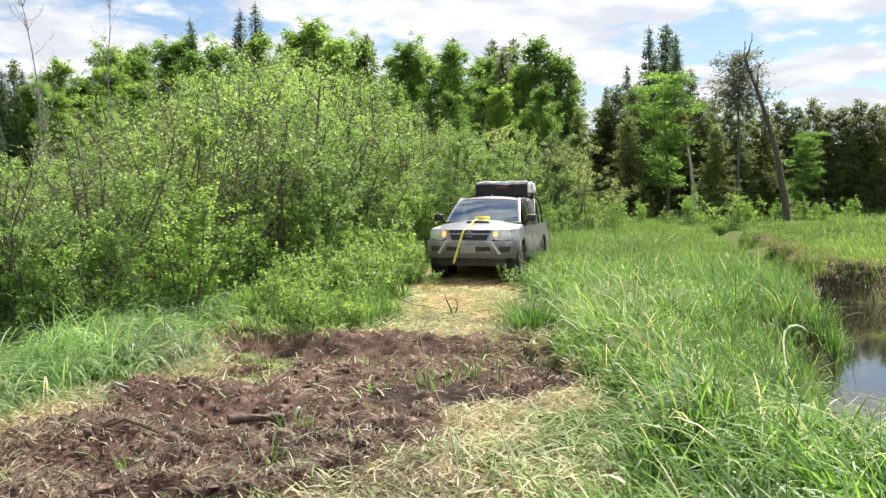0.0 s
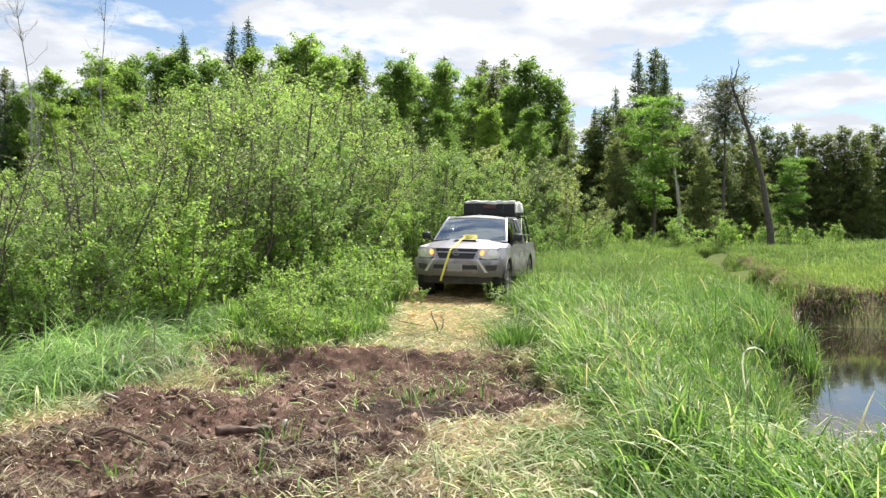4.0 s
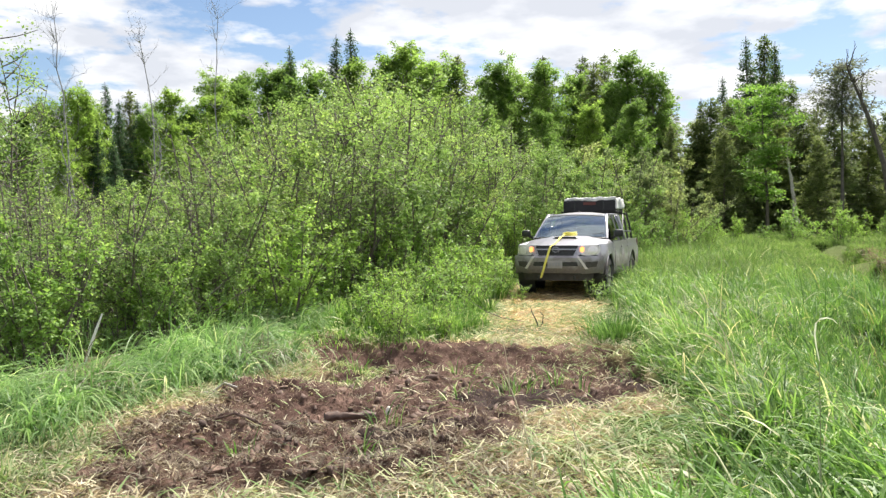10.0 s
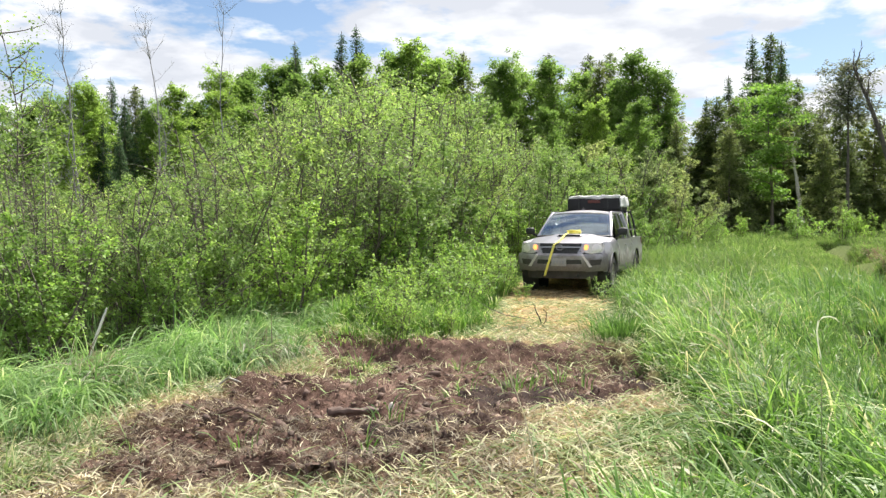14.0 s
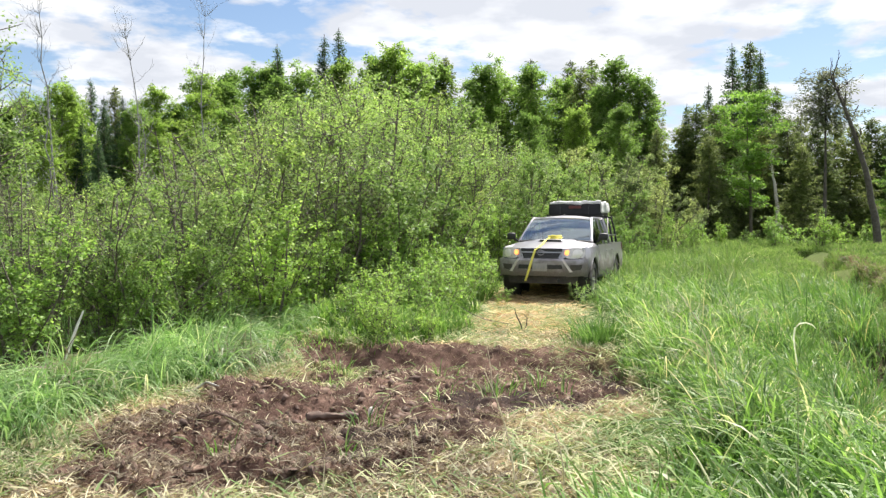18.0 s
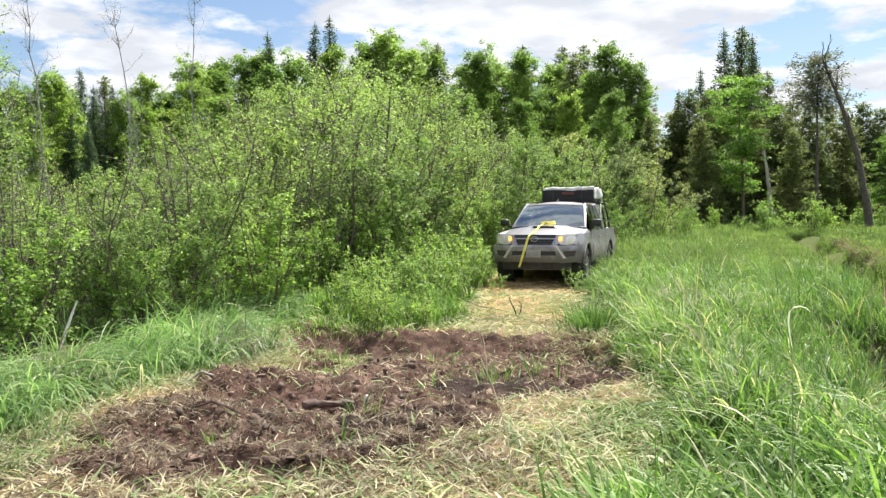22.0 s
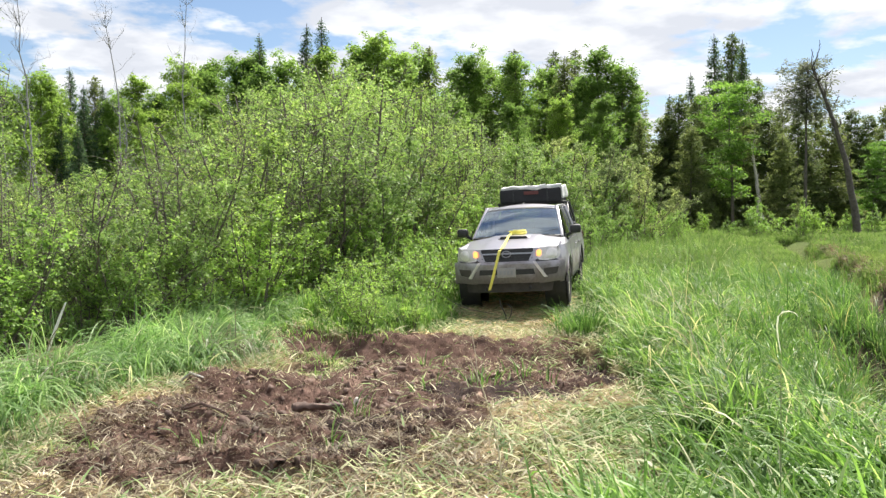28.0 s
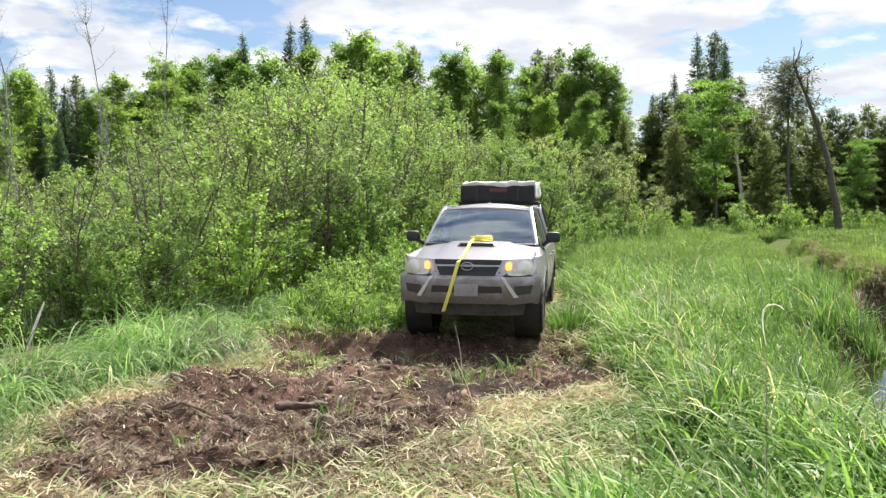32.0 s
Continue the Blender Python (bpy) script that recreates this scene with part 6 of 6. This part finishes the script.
# ---- small things on the ground ----
def build_small():
    r = np.random.default_rng(90)
    bark = plain("wet_log_bark", (0.12, 0.075, 0.058), 0.75, 0, 0.4, 14, 0.6)
    log = tagged(new("log"), "short muddy log lying in the churned peat", "log")
    L = np.array([(-1.81, 6.53, 0.012), (-1.39, 6.64, 0.0)])
    L = np.array([L[0] + (L[-1] - L[0]) * k + np.array([0, 0, -0.035 + 0.012 * math.sin(2.2 * k)]) for k in np.linspace(0, 1, 14)])
    lv, lq = tube(L, 0.036 + 0.005 * np.sin(np.linspace(0, 9, 14)) - 0.010 * np.linspace(0, 1, 14), 14)
    lv = lv + np.array([noise.noise(Vector(v) * 26) for v in lv])[:, None] * np.array([0.006, 0.010, 0.020])
    part("bark", (lv, lq), bark, log)
    part("cut_end", lathe([(0, 0.0), (0, 0.038)], 12), DARK_BARK, log).matrix_basis = Matrix.Translation(L[0] - np.array([0.002, 0.001, 0])) @ pose(0, 0, 0, 0, 0, 27)
    bm = bmesh.new()
    bmesh.ops.create_icosphere(bm, subdivisions=2, radius=1, matrix=pose(-1.29, 6.66, 0.01, 0, 20, 30) @ Matrix.Diagonal((0.026, 0.02, 0.042, 1)))
    for v in bm.verts:
        v.co += Vector((noise.noise(v.co * 30),) * 3) * 0.008
    tagged(part("wood_chip", bm, plain("fresh_wood", (0.72, 0.66, 0.56), 0.7, 0, 0.1), None), "pale fresh wood chip beside the log", "wood chip")
    # leaning dead stick in the left grass
    s0 = np.array([-4.66, 7.5, -0.02]); s1 = np.array([-4.40, 7.5, 0.60])
    tagged(part("dead_stick", tube([s0, (s0 + s1) / 2 + 0.006, s1, s1 + (0.06, 0.0, 0.14)], [0.017, 0.016, 0.013, 0.008], 7), plain("bleached_wood", (0.80, 0.78, 0.74), 0.8, 0, 0.15, 12, 0.3), None), "leaning bleached dead stick in the grass", "stick")
    # forked twig in the straw
    t0 = np.array([0.03, 12.6, float(height(0.03, 12.6))])
    tw = [tube([t0, t0 + (-0.03, 0, 0.12), t0 + (-0.10, 0, 0.26), t0 + (-0.13, 0, 0.36)], [0.012, 0.011, 0.009, 0.005], 6),
          tube([t0 + (0.01, 0, 0.02), t0 + (0.06, 0, 0.10), t0 + (0.07, 0, 0.22), t0 + (0.02, 0, 0.28)], [0.012, 0.010, 0.008, 0.005], 6)]
    tagged(part("forked_twig", joined(tw), DARK_BARK, None), "bare forked twig standing in the straw", "twig")
    a = np.array([-1.05, 12.9, 0.32])
    tagged(part("dead_branch", tube([a, a + (0.25, -0.15, -0.14), a + (0.5, -0.3, -0.22), a + (0.85, -0.45, -0.26)], [0.003, 0.006, 0.007, 0.004], 6), BARK, None), "thin bleached branch lying beside the track", "branch")
    # sticks lying at the mud's rim
    for i, (x, y, turn, ln) in enumerate(((-3.05, 7.1, -8, 0.55), (-2.6, 6.35, -35, 0.35), (-2.2, 5.9, 4, 0.6), (-3.5, 6.3, 15, 0.5))):
        c, s = np.cos(radians(turn)), np.sin(radians(turn))
        pts = []
        for k in range(5):
            d = (k / 4 - 0.5) * ln
            px, py = x + c * d, y + s * d + 0.02 * np.sin(3 * k)
            pts.append((px, py, float(height(px, py)) + 0.03))
        tagged(part("fallen_stick", tube(pts, [0.010, 0.013, 0.014, 0.012, 0.006], 6), bark if i else PALE_BARK, None), "broken stick lying on the mud", "stick", "fallen sticks")
    # single tall stems
    stem_mat = plain("dry_stem", (0.52, 0.47, 0.33), 0.6, 0, 0.2)
    for x, y, h, lean in ((-0.30, 8.1, 0.62, -0.07), (-0.05, 4.6, 0.75, -0.12), (-0.55, 4.0, 0.55, -0.03), (0.25, 4.9, 0.6, -0.16), (-0.95, 3.6, 0.5, 0.02), (1.6, 6.6, 0.95, -0.2)):
        z = float(height(x, y))
        pts = [(x + lean * (k / 5) ** 2 * h * 2, y, z + h * k / 5) for k in range(6)]
        tagged(part("grass_stem", tube(pts, np.linspace(0.006, 0.002, 6), 5), stem_mat, None), "single tall dry grass stem", "grass stem", "stems")
    # bleached blade that arches over the near grass
    z = float(height(1.02, 3.1))
    pts = [(1.012, 3.10, 1.08), (1.0, 3.10, 1.14), (0.995, 3.10, 1.185), (0.999, 3.10, 1.222), (1.014, 3.10, 1.238), (1.038, 3.10, 1.243), (1.06, 3.10, 1.236), (1.074, 3.10, 1.222)]
    pale = leafy("bleached_blade", [(0.0, (0.82, 0.82, 0.74)), (1.0, (0.88, 0.88, 0.82))], (1.1, 1.1, 1.0), 0.6)
    arch = tagged(part("arched_blade", tube(pts, np.array([0.0018, 0.0024, 0.0031, 0.0034, 0.0034, 0.0028, 0.0022, 0.0012]), 6), pale, None), "bleached dry blade arching over on a green stem", "grass blade")
    part("stem", tube([(1.03, 3.12, z), (1.025, 3.11, z + 0.55), (1.012, 3.10, 1.09)], [0.0022, 0.002, 0.0018], 5), CUT_GRASS, arch, "thin green stem")
    # clods
    n = 1700
    p = scatter(n * 3, -3.4, 1.3, 3.9, 9.8, lambda x, y: mud_share(x, y) ** 2, 55)[:n]
    ico = bmesh.new(); bmesh.ops.create_icosphere(ico, subdivisions=1, radius=1)
    bv = np.array([v.co[:] for v in ico.verts]); bf = np.array([[v.index for v in f.verts] for f in ico.faces]); ico.free()
    sz = 0.007 + 0.030 * r.random(len(p)) ** 3
    V = bv[None] * (1 + r.normal(0, 0.5, (len(p), len(bv), 1))) * (sz[:, None] * r.uniform(0.4, 1.7, (len(p), 3)))[:, None] + p[:, None]
    T = bf[None] + (np.arange(len(p)) * len(bv))[:, None, None]
    me = mesh_of("mud_clods", V.reshape(-1, 3), np.zeros((0, 4), int), mat("peat_clod", clod_look), False, T.reshape(-1, 3))
    tagged(link("mud_clods", me), "dark brown peat clods torn up by wheels", "mud", kind="stuff")


def clod_look(nt, p):
    g = nt.nodes.new("ShaderNodeNewGeometry")
    nt.links.new(ramp_node(nt, g.outputs["Random Per Island"], [(0.0, (0.07, 0.043, 0.033)), (0.6, (0.13, 0.08, 0.06)), (1.0, (0.24, 0.155, 0.115))]), p.inputs["Base Color"])
    p.inputs["Roughness"].default_value = 0.8
    bump_node(nt, p, noise_node(nt, 60, 4), 0.6, 0.01)


build_small()


# ---- what moves ----
REST = (0.632, 17.08, 0.075, -0.6, -0.1, -14.8)
DRIVE = [(0.0, *REST), (12.0, *REST), (23.2, *REST), (24.0, 0.566, 16.75, 0.085, -1.0, -0.46, -14.3), (24.5, 0.506, 16.42, 0.10, -1.1, -0.95, -13.2),
         (25.0, 0.444, 16.08, 0.095, -0.8, -2.8, -12.1), (25.5, 0.385, 15.64, 0.07, -0.42, -3.9, -11.6), (27.5, 0.219, 13.98, 0.021, 0.75, -3.1, -9.3),
         (28.0, 0.207, 13.88, 0.022, 1.05, -2.9, -9.1), (29.0, 0.200, 13.86, 0.020, 0.95, -3.05, -9.0), (29.5, 0.171, 13.58, 0.025, 1.1, -3.2, -8.6),
         (30.0, 0.118, 13.16, -0.003, 2.0, -3.0, -8.0), (30.5, 0.075, 12.81, -0.012, 1.85, -2.5, -7.4), (31.0, 0.0, 12.43, -0.045, 1.8, 0.1, -6.7),
         (31.5, -0.085, 11.81, -0.036, 1.4, 0.9, -6.8), (32.0, -0.202, 11.02, -0.037, 0.5, 0.4, -6.8)]


def motions():
    rows = [(t, pose(*p)) for t, *p in DRIVE]
    walk(truck, rows)
    walk(strap, rows)
    tt = np.array([r[0] for r in DRIVE])
    gone = np.concatenate([[0], np.cumsum(np.hypot(np.diff([r[1] for r in DRIVE]), np.diff([r[2] for r in DRIVE])))])
    when = [0.0, 23.2] + [round(23.4 + 0.2 * k, 1) for k in range(44)]
    for w in wheels:
        x, y, z = w.location
        walk(w, [(t, pose(x, y, z, math.degrees(float(np.interp(t, tt, gone)) / WHEEL_R))) for t in when])


motions()
